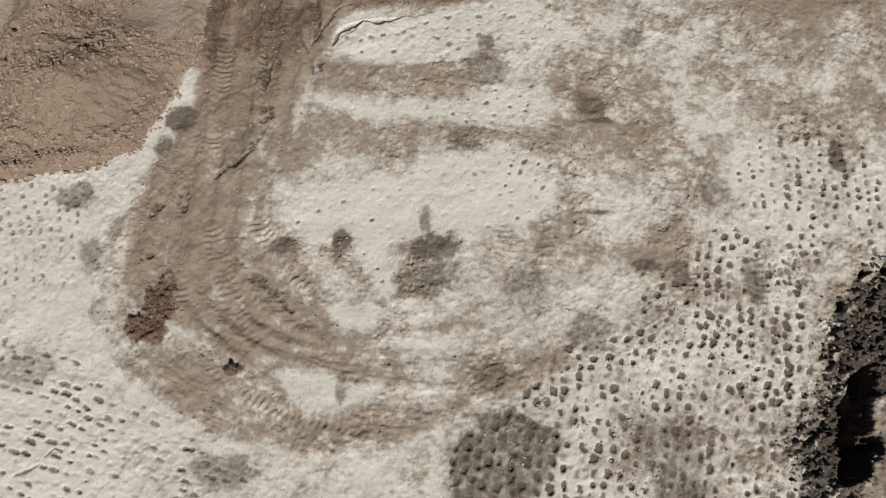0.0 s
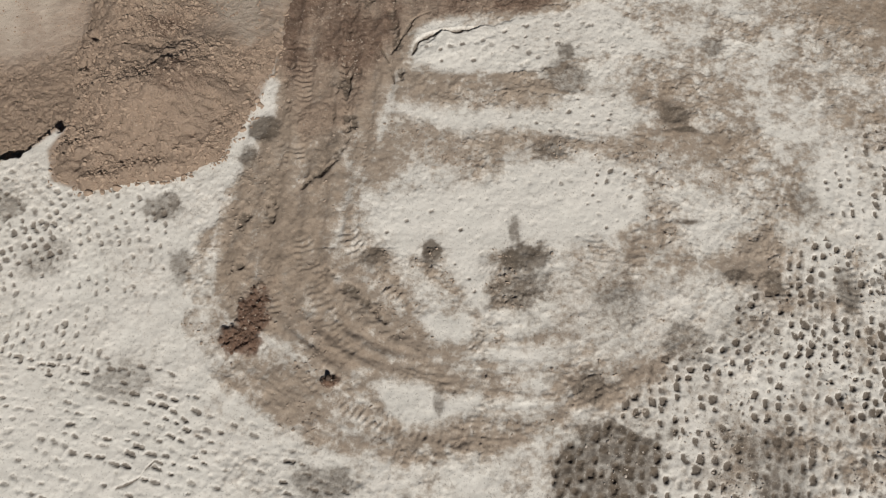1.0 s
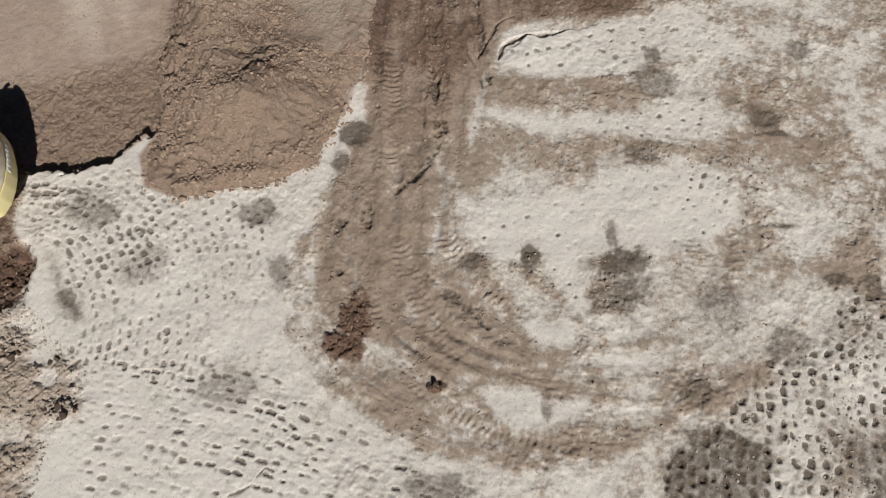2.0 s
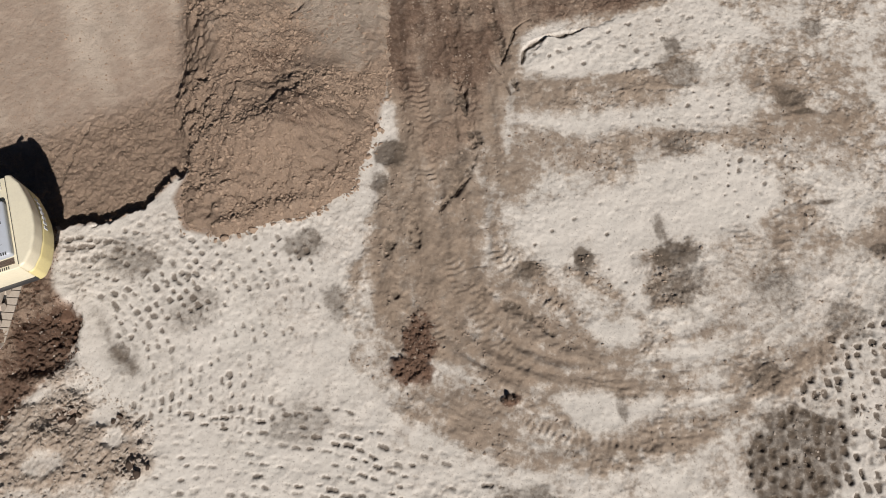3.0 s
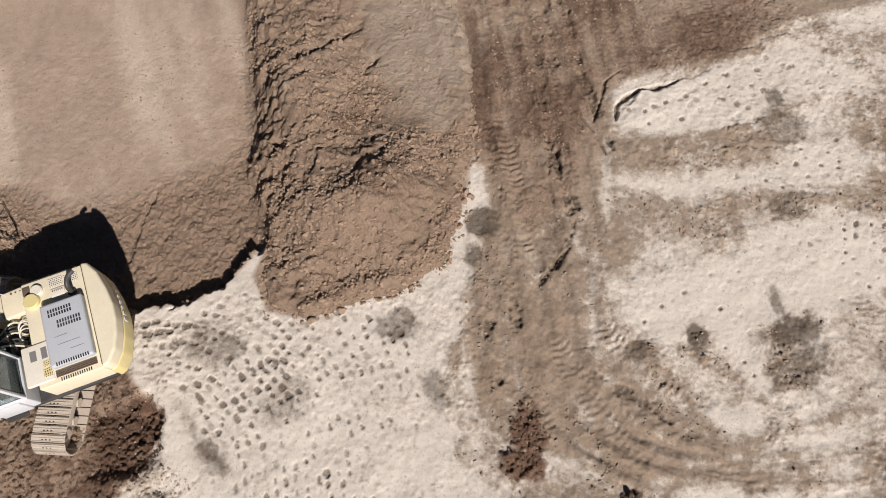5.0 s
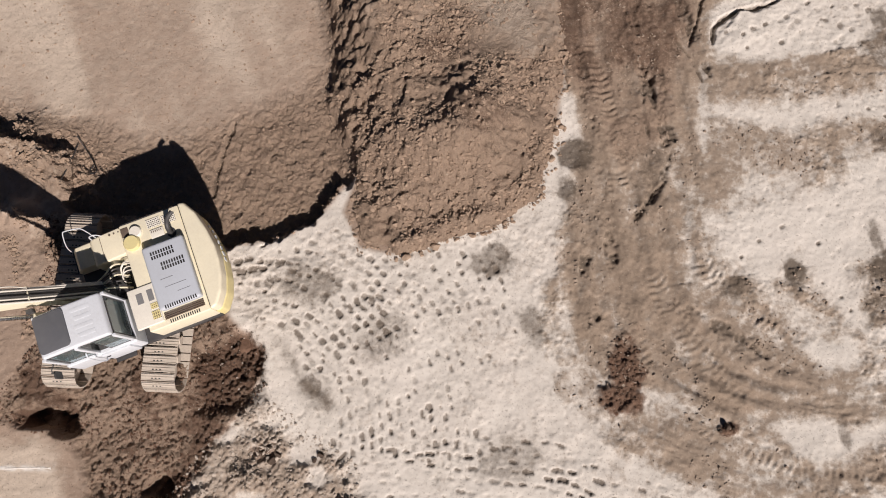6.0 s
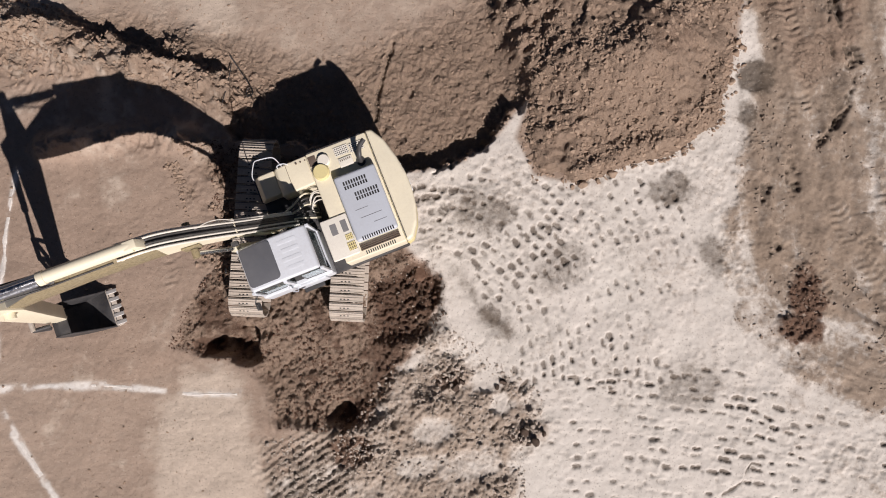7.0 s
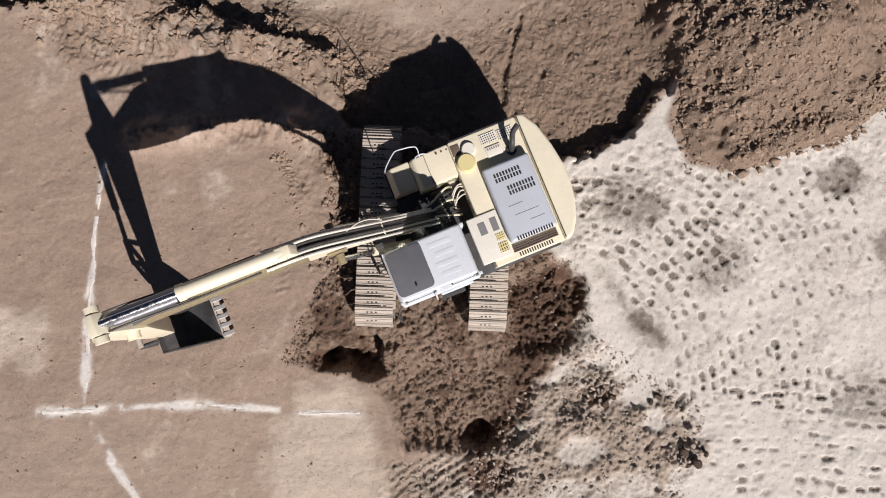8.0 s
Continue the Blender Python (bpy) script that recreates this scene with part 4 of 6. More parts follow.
# The smooth trodden part of the heap.
SLICK = [(-10.6, 16.8), (-10.3, 24.0), (-6.8, 24.0), (-6.9, 17.2), (-7.6, 14.3), (-8.6, 13.9), (-9.7, 14.5)]


# The spoil heap on the edge of the pale ground.
def heap_height(x, y):
    n1, n2 = field(x, y, 1.3, 101, 5, 0.6), field(x, y, 0.34, 107, 4, 0.68)
    d = inside(x, y, HEAP) + 0.34 * n1 + 0.16 * n2
    core = np.exp(-((x + 11.3) / 1.5) ** 2 - ((y - 11.5) / 1.1) ** 2) + 0.95 * np.exp(-((x + 12.5) / 1.3) ** 2 - ((y - 14.8) / 2.8) ** 2)
    core += 0.8 * np.exp(-((x + 10.1) / 1.2) ** 2 - ((y - 12.7) / 1.1) ** 2)
    h = 0.22 * step(d, -0.05, 0.35) + 0.85 * np.minimum(core, 1.15) * step(d, 0.0, 1.3) 
    west = step(-x, 12.4, 13.6) * step(y, 11.5, 13.0)
    lumps = np.abs(field(x, y, 0.75, 121, 4, 0.6))
    trodden = 1 - 0.75 * step(inside(x, y, SLICK) + 1.1 * field(x, y, 1.0, 114, 5, 0.65), -0.9, 0.7)
    h = h + trodden * step(d, 0.0, 0.5) * (0.24 * n1 + 0.13 * n2 + 0.16 * (lumps - 0.25) + west * (0.32 * (lumps - 0.2) + 0.08))
    knob = np.abs(field(x, y, 0.21, 122, 3, 0.65)) - 0.25
    h = h + trodden * step(d, 0.0, 0.25) * (0.13 * knob * step(field(x, y, 1.0, 123, 3), -0.45, 0.15) + 0.05 * step(-d, -0.5, -0.1))
    # Where the bucket bit into the slope.
    for line, drop, fade in BITES:
        for (ax, ay), (bx, by) in zip(line, line[1:]):
            size = math.hypot(bx - ax, by - ay)
            k = ((x - ax) * (bx - ax) + (y - ay) * (by - ay)) / size
            side = (-(x - ax) * (by - ay) + (y - ay) * (bx - ax)) / size + 0.14 * n2 + 0.10 * n1
            h = h - drop * step(side, -0.03, 0.10) * np.exp(-np.clip(side, 0, None) / fade) * step(k, -0.08, 0.08) * step(size - k, -0.08, 0.08)
    return np.where(d > 0, np.maximum(h, 0.03), d * 1.2), d


hx, hy = np.arange(-15.2, -6.6, 0.04), np.arange(8.2, 21.4, 0.04)
HX, HY = np.meshgrid(hx, hy)
HH, HD = heap_height(HX, HY)
base_z, base_l = soil(HX, HY)
base_z = np.where(HX < -13.2, base_z, np.maximum(base_z, -0.08))
zero = np.zeros_like(HX)
slick = np.maximum(0.6 * step(field(HX, HY, 1.4, 111, 3), 0.05, 0.5) * step(HY, 12.8, 14.5), 1.2 * step(inside(HX, HY, SLICK) + 1.1 * field(HX, HY, 1.0, 114, 5, 0.65), -0.9, 0.9))
# Darker spots; the small one at (-11.4, 12.2) paints the peak lump's shadow.
heap_dark = np.clip(spots(HX, HY, [(-10.2, 12.1, 0.85, 0.65, 0.6), (-10.8, 14.3, 0.95, 0.5, 0.6), (-11.4, 12.2, 0.5, 0.3, 0.4)], 113) + 0.25 * step(field(HX, HY, 0.8, 112, 4), 0.1, 0.5), 0, 1)
heap = tagged(sheet("soil_heap", hx, hy, base_z + HH, (zero + 1, zero, zero, zero, zero + 1, zero, heap_dark * 0.7, 0.5 * slick, zero, zero, zero, zero + 1), MAT["ground"], keep=HD > -0.12),
              "heap of loose brown earth spread on pale ground", "soil heap")


# ---------- building blocks for things ----------
def part(name, bm, material, parent=None, label="", smooth=True):
    """Links a bmesh as one mesh object under a thing or under a part."""
    me = bpy.data.meshes.new(name)
    bm.normal_update()
    bm.to_mesh(me)
    bm.free()
    if smooth:
        me.polygons.foreach_set("use_smooth", np.ones(len(me.polygons), bool))
        me.set_sharp_from_angle(angle=radians(35))
    me.materials.append(MAT[material])
    ob = new(name, me)
    if parent:
        ob.parent = parent
    if label:
        ob["label"] = label
    return ob


def bevelled(bm, geo, width, segments=2):
    if width > 0:
        edges = list({e for f in geo for e in f.edges})
        bmesh.ops.bevel(bm, geom=edges, offset=width, segments=segments, affect="EDGES", profile=0.6, clamp_overlap=True)


def prism(bm, outline, lo, hi, axis="y", width=0.02, segments=2):
    """An outline drawn out along an axis: (x, z) along y, (x, y) along z, (y, z) along x."""
    put = {"y": lambda a, b, c: (a, c, b), "z": lambda a, b, c: (a, b, c), "x": lambda a, b, c: (c, a, b)}[axis]
    one = [bm.verts.new(put(a, b, lo)) for a, b in outline]
    two = [bm.verts.new(put(a, b, hi)) for a, b in outline]
    n = len(outline)
    faces = [bm.faces.new(one), bm.faces.new(two)]
    faces += [bm.faces.new((one[i], one[(i + 1) % n], two[(i + 1) % n], two[i])) for i in range(n)]
    bmesh.ops.recalc_face_normals(bm, faces=faces)
    bevelled(bm, faces, width, segments)
    return bm


def block(bm, x0, x1, y0, y1, z0, z1, width=0.02, segments=2):
    return prism(bm, [(x0, y0), (x1, y0), (x1, y1), (x0, y1)], z0, z1, "z", width, segments)


def rod(bm, a, b, r, r2=None, sides=16):
    """A round bar from a to b."""
    a, b = Vector(a), Vector(b)
    m = Matrix.Translation((a + b) / 2) @ (b - a).to_track_quat("Z", "Y").to_matrix().to_4x4()
    bmesh.ops.create_cone(bm, cap_ends=True, segments=sides, radius1=r, radius2=r if r2 is None else r2, depth=(b - a).length, matrix=m)
    return bm


def pipe(bm, points, r, sides=8):
    """A bent tube through points, its corners rounded."""
    pts = [Vector(p) for p in points]
    for _ in range(2):
        pts = [pts[0]] + [p for a, b in zip(pts, pts[1:]) for p in (a.lerp(b, 0.25), a.lerp(b, 0.75))] + [pts[-1]]
    rings, side = [], None
    for i, p in enumerate(pts):
        way = (pts[min(i + 1, len(pts) - 1)] - pts[max(i - 1, 0)]).normalized()
        side = way.orthogonal().normalized() if side is None else (side - way * side.dot(way)).normalized()
        up = way.cross(side)
        rings.append([bm.verts.new(p + r * (math.cos(k * math.tau / sides) * side + math.sin(k * math.tau / sides) * up)) for k in range(sides)])
    for a, b in zip(rings, rings[1:]):
        for k in range(sides):
            bm.faces.new((a[k], a[(k + 1) % sides], b[(k + 1) % sides], b[k]))
    bm.faces.new(rings[0][::-1])
    bm.faces.new(rings[-1])
    return bm


def B():
    return bmesh.new()


def rounded(x0, x1, y0, y1, r, steps=5):
    """The outline of a rectangle with round corners."""
    out = []
    for cx, cy, start in ((x1 - r, y1 - r, 0), (x0 + r, y1 - r, 90), (x0 + r, y0 + r, 180), (x1 - r, y0 + r, 270)):
        out += [(cx + r * math.cos(radians(start + 90 * k / steps)), cy + r * math.sin(radians(start + 90 * k / steps))) for k in range(steps + 1)]
    return out


def bevel_rod(a, b, r):
    """A short round boss with a rounded top edge."""
    bm = rod(B(), a, Vector(a).lerp(Vector(b), 0.7), r, sides=28)
    return rod(bm, Vector(a).lerp(Vector(b), 0.69), b, r, 0.86 * r, sides=28)


# ---------- the excavator ----------
def track_path(length, radius, shoes):
    """Places and turns of the shoes round a track of two wheels."""
    half = length / 2
    around = 2 * length + math.tau * radius
    for k in range(shoes):
        s = around * k / shoes
        if s < length:
            yield half - s, radius, 0.0
        elif s < length + math.pi * radius:
            a = (s - length) / radius
            yield -half - radius * math.sin(a), radius * math.cos(a), -a
        elif s < 2 * length + math.pi * radius:
            yield -half + (s - length - math.pi * radius), -radius, math.pi
        else:
            a = (s - 2 * length - math.pi * radius) / radius
            yield half + radius * math.sin(a), -radius * math.cos(a), math.pi - a


def shoe_mesh():
    bm = B()
    block(bm, -0.092, 0.092, -0.4, 0.4, -0.012, 0.012, 0.004, 1)
    for x in (-0.078, 0.0, 0.07):
        block(bm, x - 0.011, x + 0.011, -0.4, 0.4, 0.010, 0.026, 0.005, 1)
    solid = len(bm.faces)
    for y in (-0.13, -0.045, 0.045, 0.13):
        block(bm, -0.052, -0.024, y - 0.02, y + 0.02, 0.008, 0.0145, 0, 1)
    me = bpy.data.meshes.new("track_shoe")
    bm.to_mesh(me)
    bm.free()
    me.materials.append(MAT["steel"])
    me.materials.append(MAT["slot"])
    for p in me.polygons:
        p.material_index = int(p.index >= solid)
    return me


def excavator():
    thing = tagged(new("excavator"), "faded yellow tracked excavator with white cab, boom reaching out", "excavator")
    thing.matrix_world = pose(-19.74, 8.52, 0, 0, 0, 193.8)
    turn = Matrix.Rotation(radians(79.5 - 193.8), 4, "Z")

    # Undercarriage, turned against the upper body.
    low = part("undercarriage", block(block(B(), -0.75, 0.75, -0.85, 0.85, 0.42, 0.78, 0.06), -0.5, 0.5, -1.0, 1.0, 0.45, 0.66, 0.04), "dark", thing, "dusty dark steel undercarriage frame")
    low.matrix_local = turn
    rod(bm := B(), (0, 0, 0.76), (0, 0, 1.02), 0.66, 0.66, 32)
    part("swing_ring", bm, "dark", thing)
    shoe = shoe_mesh()
    for y in (-1.2, 1.2):
        bm = prism(B(), [(-1.75, 0.28), (1.75, 0.28), (1.9, 0.45), (1.75, 0.66), (-1.75, 0.66), (-1.9, 0.45)], y - 0.17, y + 0.17, "y", 0.03)
        for k in range(7):
            rod(bm, (-1.35 + 0.45 * k, y - 0.2, 0.21), (-1.35 + 0.45 * k, y + 0.2, 0.21), 0.11, sides=14)
        for k in (-0.7, 0.7):
            rod(bm, (k, y - 0.16, 0.76), (k, y + 0.16, 0.76), 0.08, sides=14)
        frame_part = part("track_frame", bm, "steel", thing, "dusty track frame with rollers")
        frame_part.matrix_local = turn
        for e in (-1.72, 1.72):
            bm = rod(B(), (e, y - 0.13, 0.47), (e, y + 0.13, 0.47), 0.38, sides=24)
            rod(bm, (e, y - 0.22, 0.47), (e, y + 0.22, 0.47), 0.15, sides=18)
            wheel = part("track_wheel", bm, "steel", thing)
            wheel.matrix_local = turn
        bm = B()
        for rise in (0.085, 0.85):
            block(bm, -1.75, 1.75, y - 0.09, y + 0.09, rise - 0.025, rise + 0.025, 0.01, 1)
        chain = part("track_chain", bm, "dark", thing)
        chain.matrix_local = turn
        for x, z, a in track_path(3.44, 0.435, 46):
            s = new("track_shoe", shoe)
            s.parent = frame_part
            s.matrix_local = Matrix.Translation((x, y, 0.475 + z)) @ Matrix.Rotation(a, 4, "Y")

    # Deck and body.
    part("deck", block(B(), -2.3, 0.55, -1.32, 1.38, 1.0, 1.16, 0.03), "dark", thing, "dark dusty slewing deck")
    rear = [(-2.27, -1.36), (-2.43, -1.33), (-2.61, -1.02), (-2.74, -0.55), (-2.81, -0.1), (-2.81, 0.25), (-2.76, 0.62), (-2.64, 1.0), (-2.44, 1.30), (-2.27, 1.35)]
    part("counterweight", prism(B(), rear, 0.92, 1.5, "z", 0.06, 3), "deep_yellow", thing, "bright yellow cast counterweight")
    part("engine_housing", block(B(), -2.265, -0.82, -1.34, 1.33, 1.1, 1.88, 0.04, 3), "yellow", thing)
    part("counterweight_top", prism(B(), rear, 1.49, 1.96, "z", 0.10, 5), "yellow", thing, "sun-bleached cream top of the counterweight")
    # Plain bars stand for the maker's lettering round the back.
    for k in range(7):
        y = -0.72 + 0.15 * k
        x = -2.82 + 0.2 * (y - 0.08) ** 2
        bar = part("letter_bar", block(B(), -0.01, 0.01, -0.045, 0.045, -0.075, 0.075, 0.004, 1), "white", thing, "plain pale bar of the maker's lettering")
        bar.matrix_local = Matrix.Translation((x, y, 1.36)) @ Matrix.Rotation(math.atan(0.4 * (y - 0.08)), 4, "Z")
    hood = part("engine_hood", block(B(), -2.21, -1.23, -0.55, 1.0, 1.86, 2.10, 0.075, 4), "grey", thing, "blue-grey sheet metal engine hood")
    for k in range(2):
        for row in range(2):
            for n in range(9):
                x, y = -1.42 - 0.165 * k - 0.062 * n, -0.335 + 0.31 * k + 0.105 * row
                part("vent_slot", block(B(), x - 0.019, x + 0.019, y - 0.042, y + 0.042, 2.09, 2.106, 0.004, 1), "slot", hood)
    for n in range(14):
        x = -1.39 - 0.0546 * n
        part("vent_slot", block(B(), x - 0.015, x + 0.015, 0.915, 1.0, 2.085, 2.104, 0.004, 1), "slot", hood)
    for y, x0, x1 in ((0.32, -1.75, -1.45), (0.52, -2.0, -1.5), (0.7, -2.05, -1.75)):
        part("hood_crease", block(B(), x0, x1, y - 0.006, y + 0.006, 2.095, 2.103, 0.003, 1), "hatch", hood)
    for k in range(4):
        part("louvre", block(B(), -2.18, -1.24, 1.03 + 0.045 * k, 1.055 + 0.045 * k, 1.86, 1.905, 0.006, 1), "louvre", thing, "rusty brown louvre bar")
    for n in range(14):
        x = -1.34 - 0.052 * n
        part("vent_slot", block(B(), x - 0.013, x + 0.013, 1.215, 1.295, 1.87, 1.886, 0.003, 1), "slot", thing)
    part("hood_seam", block(B(), -2.30, -2.285, -1.30, 1.28, 1.94, 1.964, 0.004, 1), "dark", thing)
    # Left panel with its grilles, beside the cab.
    side = part("side_panel", block(B(), -1.21, -0.58, 0.24, 1.2, 1.80, 1.915, 0.03, 3), "cream", thing, "pale cream side panel with four grilles")
    for x, y, a, b in ((-0.83, 0.515, 0.075, 0.13), (-1.08, 0.51, 0.068, 0.14)):
        part("grille", block(B(), x - a, x + a, y - b, y + b, 1.90, 1.922, 0.008, 1), "grey_mesh", side, "grey mesh grille")
    for x, y, a, b in ((-1.10, 0.78, 0.085, 0.07), (-1.09, 0.995, 0.095, 0.10)):
        grille = part("grille", block(B(), x - a, x + a, y - b, y + b, 1.90, 1.918, 0.004, 1), "louvre", side, "olive yellow grille")
        for k in range(4):
            u = x - a + 2 * a * (k + 0.5) / 4
            part("bar", block(B(), u - 0.012, u + 0.012, y - b, y + b, 1.914, 1.928, 0.003, 1), "deep_yellow", grille)
        for k in range(3):
            v = y - b + 2 * b * (k + 0.5) / 3
            part("bar", block(B(), x - a, x + a, v - 0.01, v + 0.01, 1.914, 1.926, 0.003, 1), "deep_yellow", grille)
    # Right side: tanks, tool box, walkway grilles, exhaust.
    tank = part("fuel_tank", prism(B(), [(-0.815, 1.1), (0.02, 1.1), (0.02, 1.60), (-0.06, 1.72), (-0.3, 1.78), (-0.815, 1.84)], -1.34, -0.66, "y", 0.05, 3), "yellow", thing)
    part("filler_cap", bevel_rod((-1.17, -1.06, 1.86), (-1.17, -1.06, 1.95), 0.145), "cream", tank, "cream round filler cap")
    part("filter_dome", bevel_rod((-1.03, -0.82, 1.86), (-1.03, -0.82, 1.99), 0.19), "deep_yellow", tank)
    part("cap_recess", block(B(), -1.02, -0.84, -1.26, -1.02, 1.86, 1.888, 0.02, 2), "louvre", tank, "rusty oil-stained recess")
    for k in range(3):
        part("bolt", bevel_rod((-0.55 - 0.11 * k, -1.24, 1.78), (-0.55 - 0.11 * k, -1.24, 1.835), 0.022), "louvre", tank)
    part("tank_seam", block(B(), -0.30, -0.29, -1.30, -0.70, 1.77, 1.79, 0.003, 1), "louvre", tank)
    part("tool_box", prism(B(), [(0.03, 1.02), (0.55, 1.02), (0.55, 1.32), (0.42, 1.52), (0.03, 1.55)], -1.36, -0.78, "y", 0.035, 3), "yellow", thing)
    part("box_front", block(B(), 0.535, 0.575, -1.33, -0.81, 1.05, 1.33, 0.01), "dark", thing)
    for x, y in ((-1.62, -1.13), (-1.975, -1.10)):
        grille = part("walkway_grille", block(B(), x - 0.165, x + 0.165, y - 0.105, y + 0.105, 1.87, 1.888, 0.006, 1), "slot", thing, "dark mesh walkway grille")
        for k in range(8):
            u = x - 0.15 + 0.043 * k
            part("bar", block(B(), u - 0.009, u + 0.009, y - 0.105, y + 0.105, 1.884, 1.90, 0.003, 1), "cream", grille)
        for k in range(5):
            v = y - 0.09 + 0.045 * k
            part("bar", block(B(), x - 0.165, x + 0.165, v - 0.009, v + 0.009, 1.884, 1.898, 0.003, 1), "cream", grille)
    part("hatch_plate", block(B(), -1.80, -1.48, -0.96, -0.74, 1.87, 1.905, 0.015), "cream", thing)
    for k in range(6):
        part("plate_slot", block(B(), -1.76 + 0.045 * k, -1.74 + 0.045 * k, -0.93, -0.885, 1.90, 1.909, 0.002, 1), "louvre", thing)
    rod(bm := pipe(B(), [(-1.96, -0.72, 1.85), (-1.96, -0.74, 2.1), (-1.99, -0.84, 2.2), (-2.05, -0.99, 2.22), (-2.2, -1.09, 2.22)], 0.055, 12), (-1.96, -0.72, 1.86), (-1.96, -0.72, 1.92), 0.1, sides=18)
    part("exhaust_pipe", bm, "dark", thing, "sooty black exhaust pipe")
    part("handrail", pipe(B(), [(0.55, -1.33, 1.40), (0.50, -1.36, 1.75), (0.24, -1.46, 2.36), (0.16, -1.46, 2.42), (-0.16, -1.42, 2.40), (-0.22, -1.38, 2.3), (-0.22, -1.32, 1.78)], 0.012), "white", thing, "thin white tube handrail")
    part("handrail", pipe(B(), [(-0.12, -1.3, 1.78), (-0.14, -1.3, 2.0), (-0.3, -1.3, 2.02), (-0.36, -1.3, 1.8)], 0.014), "white", thing)
    part("deck_edge", block(B(), -2.15, -0.85, -1.362, -1.345, 1.5, 1.86, 0.006, 1), "dark", thing)

    # Boom well: valves and hoses.
    bm = block(B(), -0.62, -0.1, -0.62, 0.28, 1.1, 1.38, 0.04)
    block(bm, -0.5, -0.2, -0.5, 0.1, 1.36, 1.52, 0.03)
    part("valve_block", bm, "dark", thing)
    rng = random.Random(5)
    for k in range(7):
        y = -0.55 + 0.1 * k
        part("hydraulic_hose", pipe(B(), [(-0.6, y, 1.45), (-0.45, y + rng.uniform(-.05, .05), 1.75 + rng.uniform(0, .14)), (-0.15, y * 0.5 - 0.1, 1.72), (0.15, y * 0.35 - 0.12, 1.6)], 0.022), "hose" if k % 3 else "yellow", thing)

    for k in range(4):
        y = -0.50 + 0.07 * k
        part("hydraulic_hose", pipe(B(), [(-0.84, y, 1.62), (-0.70, y + rng.uniform(-.04, .04), 1.86), (-0.56, y + 0.12 + rng.uniform(-.05, .05), 1.80), (-0.50, y + 0.2, 1.6), (-0.6, y + 0.22, 1.45)], 0.015), "cream", thing, "cream sleeved hose looping out of the boom well")
    cab_of(thing)
    boom_of(thing)
    return thing


def cab_of(thing):
    x0, x1, y0, y1, z0, z1 = -0.46, 1.20, 0.31, 1.38, 1.02, 2.90
    cab = part("cab", block(B(), x0, x1, y0, y1, z0, z0 + 0.75, 0.05, 3), "white", thing, "white cab with rounded roof and tinted windows")
    roof = part("cab_roof", prism(B(), [(x0 + 0.06, z1 - 0.17), (x0 + 0.1, z1 - 0.03), (x0 + 0.25, z1), (0.62, z1), (1.1, z1 - 0.05), (x1 - 0.02, z1 - 0.17)], y0 + 0.01, y1 - 0.09, "y", 0.07, 5), "white", cab)
    for k in range(4):
        part("roof_rib", block(B(), -0.12, 0.30 - 0.05 * (k % 2), y0 + 0.16 + 0.19 * k, y0 + 0.25 + 0.19 * k, z1 - 0.01, z1 + 0.004, 0.005, 3), "white", roof)
    h = part("roof_hatch", prism(B(), rounded(0.43, 1.12, y0 + 0.05, y1 - 0.17, 0.09), -0.02, 0.03, "z", 0.018, 2), "hatch", cab, "dark grey roof hatch")
    h.matrix_local = Matrix.Translation((0, 0, z1 + 0.045)) @ Matrix.Rotation(radians(4.5), 4, "Y")
    bm = B()
    rod(bm, (0.45, y1 - 0.26, z1 + 0.01), (0.45, y1 - 0.2, z1 + 0.05), 0.015)
    part("hatch_hinge", bm, "dark", h)
    for x in (x0 + 0.05, 0.42, x1 - 0.08):
        for y in (y0 + 0.04, y1 - 0.07):
            part("pillar", block(B(), x - 0.04, x + 0.04, y - 0.03, y + 0.03, z0 + 0.7, z1 - 0.1, 0.012), "white", cab)
    panes = {
        "rear_window": ((x0 + 0.055, y0 + 0.1, z0 + 0.76), (0, y1 - y0 - 0.24, 0), (0.02, 0, z1 - z0 - 0.96)),
        "front_window": ((x1 - 0.05, y0 + 0.1, z0 + 0.5), (0, y1 - y0 - 0.24, 0), (-0.02, 0, z1 - z0 - 0.68)),
        "door_window": ((x0 + 0.13, y1 - 0.075, z0 + 0.76), (0.46, 0, 0), (0, -0.03, z1 - z0 - 0.96)),
        "side_window": ((0.48, y1 - 0.075, z0 + 0.76), (0.58, 0, 0), (0, -0.03, z1 - z0 - 0.96)),
        "right_window": ((x0 + 0.13, y0 + 0.045, z0 + 0.76), (1.2, 0, 0), (0, 0.02, z1 - z0 - 0.96)),
    }
    for name, (o, u, v) in panes.items():
        bm = B()
        o, u, v = Vector(o), Vector(u), Vector(v)
        n = u.cross(v).normalized() * 0.006
        vs = [[bm.verts.new(p + e) for p in (o, o + u, o + u + v, o + v)] for e in (-n, n)]
        faces = [bm.faces.new(vs[0]), bm.faces.new(vs[1])] + [bm.faces.new((vs[0][i], vs[0][(i + 1) % 4], vs[1][(i + 1) % 4], vs[1][i])) for i in range(4)]
        bmesh.ops.recalc_face_normals(bm, faces=faces)
        pane = part(name, bm, "glass", cab, smooth=False)
        pane.visible_shadow = False
        rim = B()
        for a, b in ((o, o + u), (o + u, o + u + v), (o + u + v, o + v), (o + v, o)):
            rod(rim, a, b, 0.014, sides=6)
        part("window_seal", rim, "dark", pane)
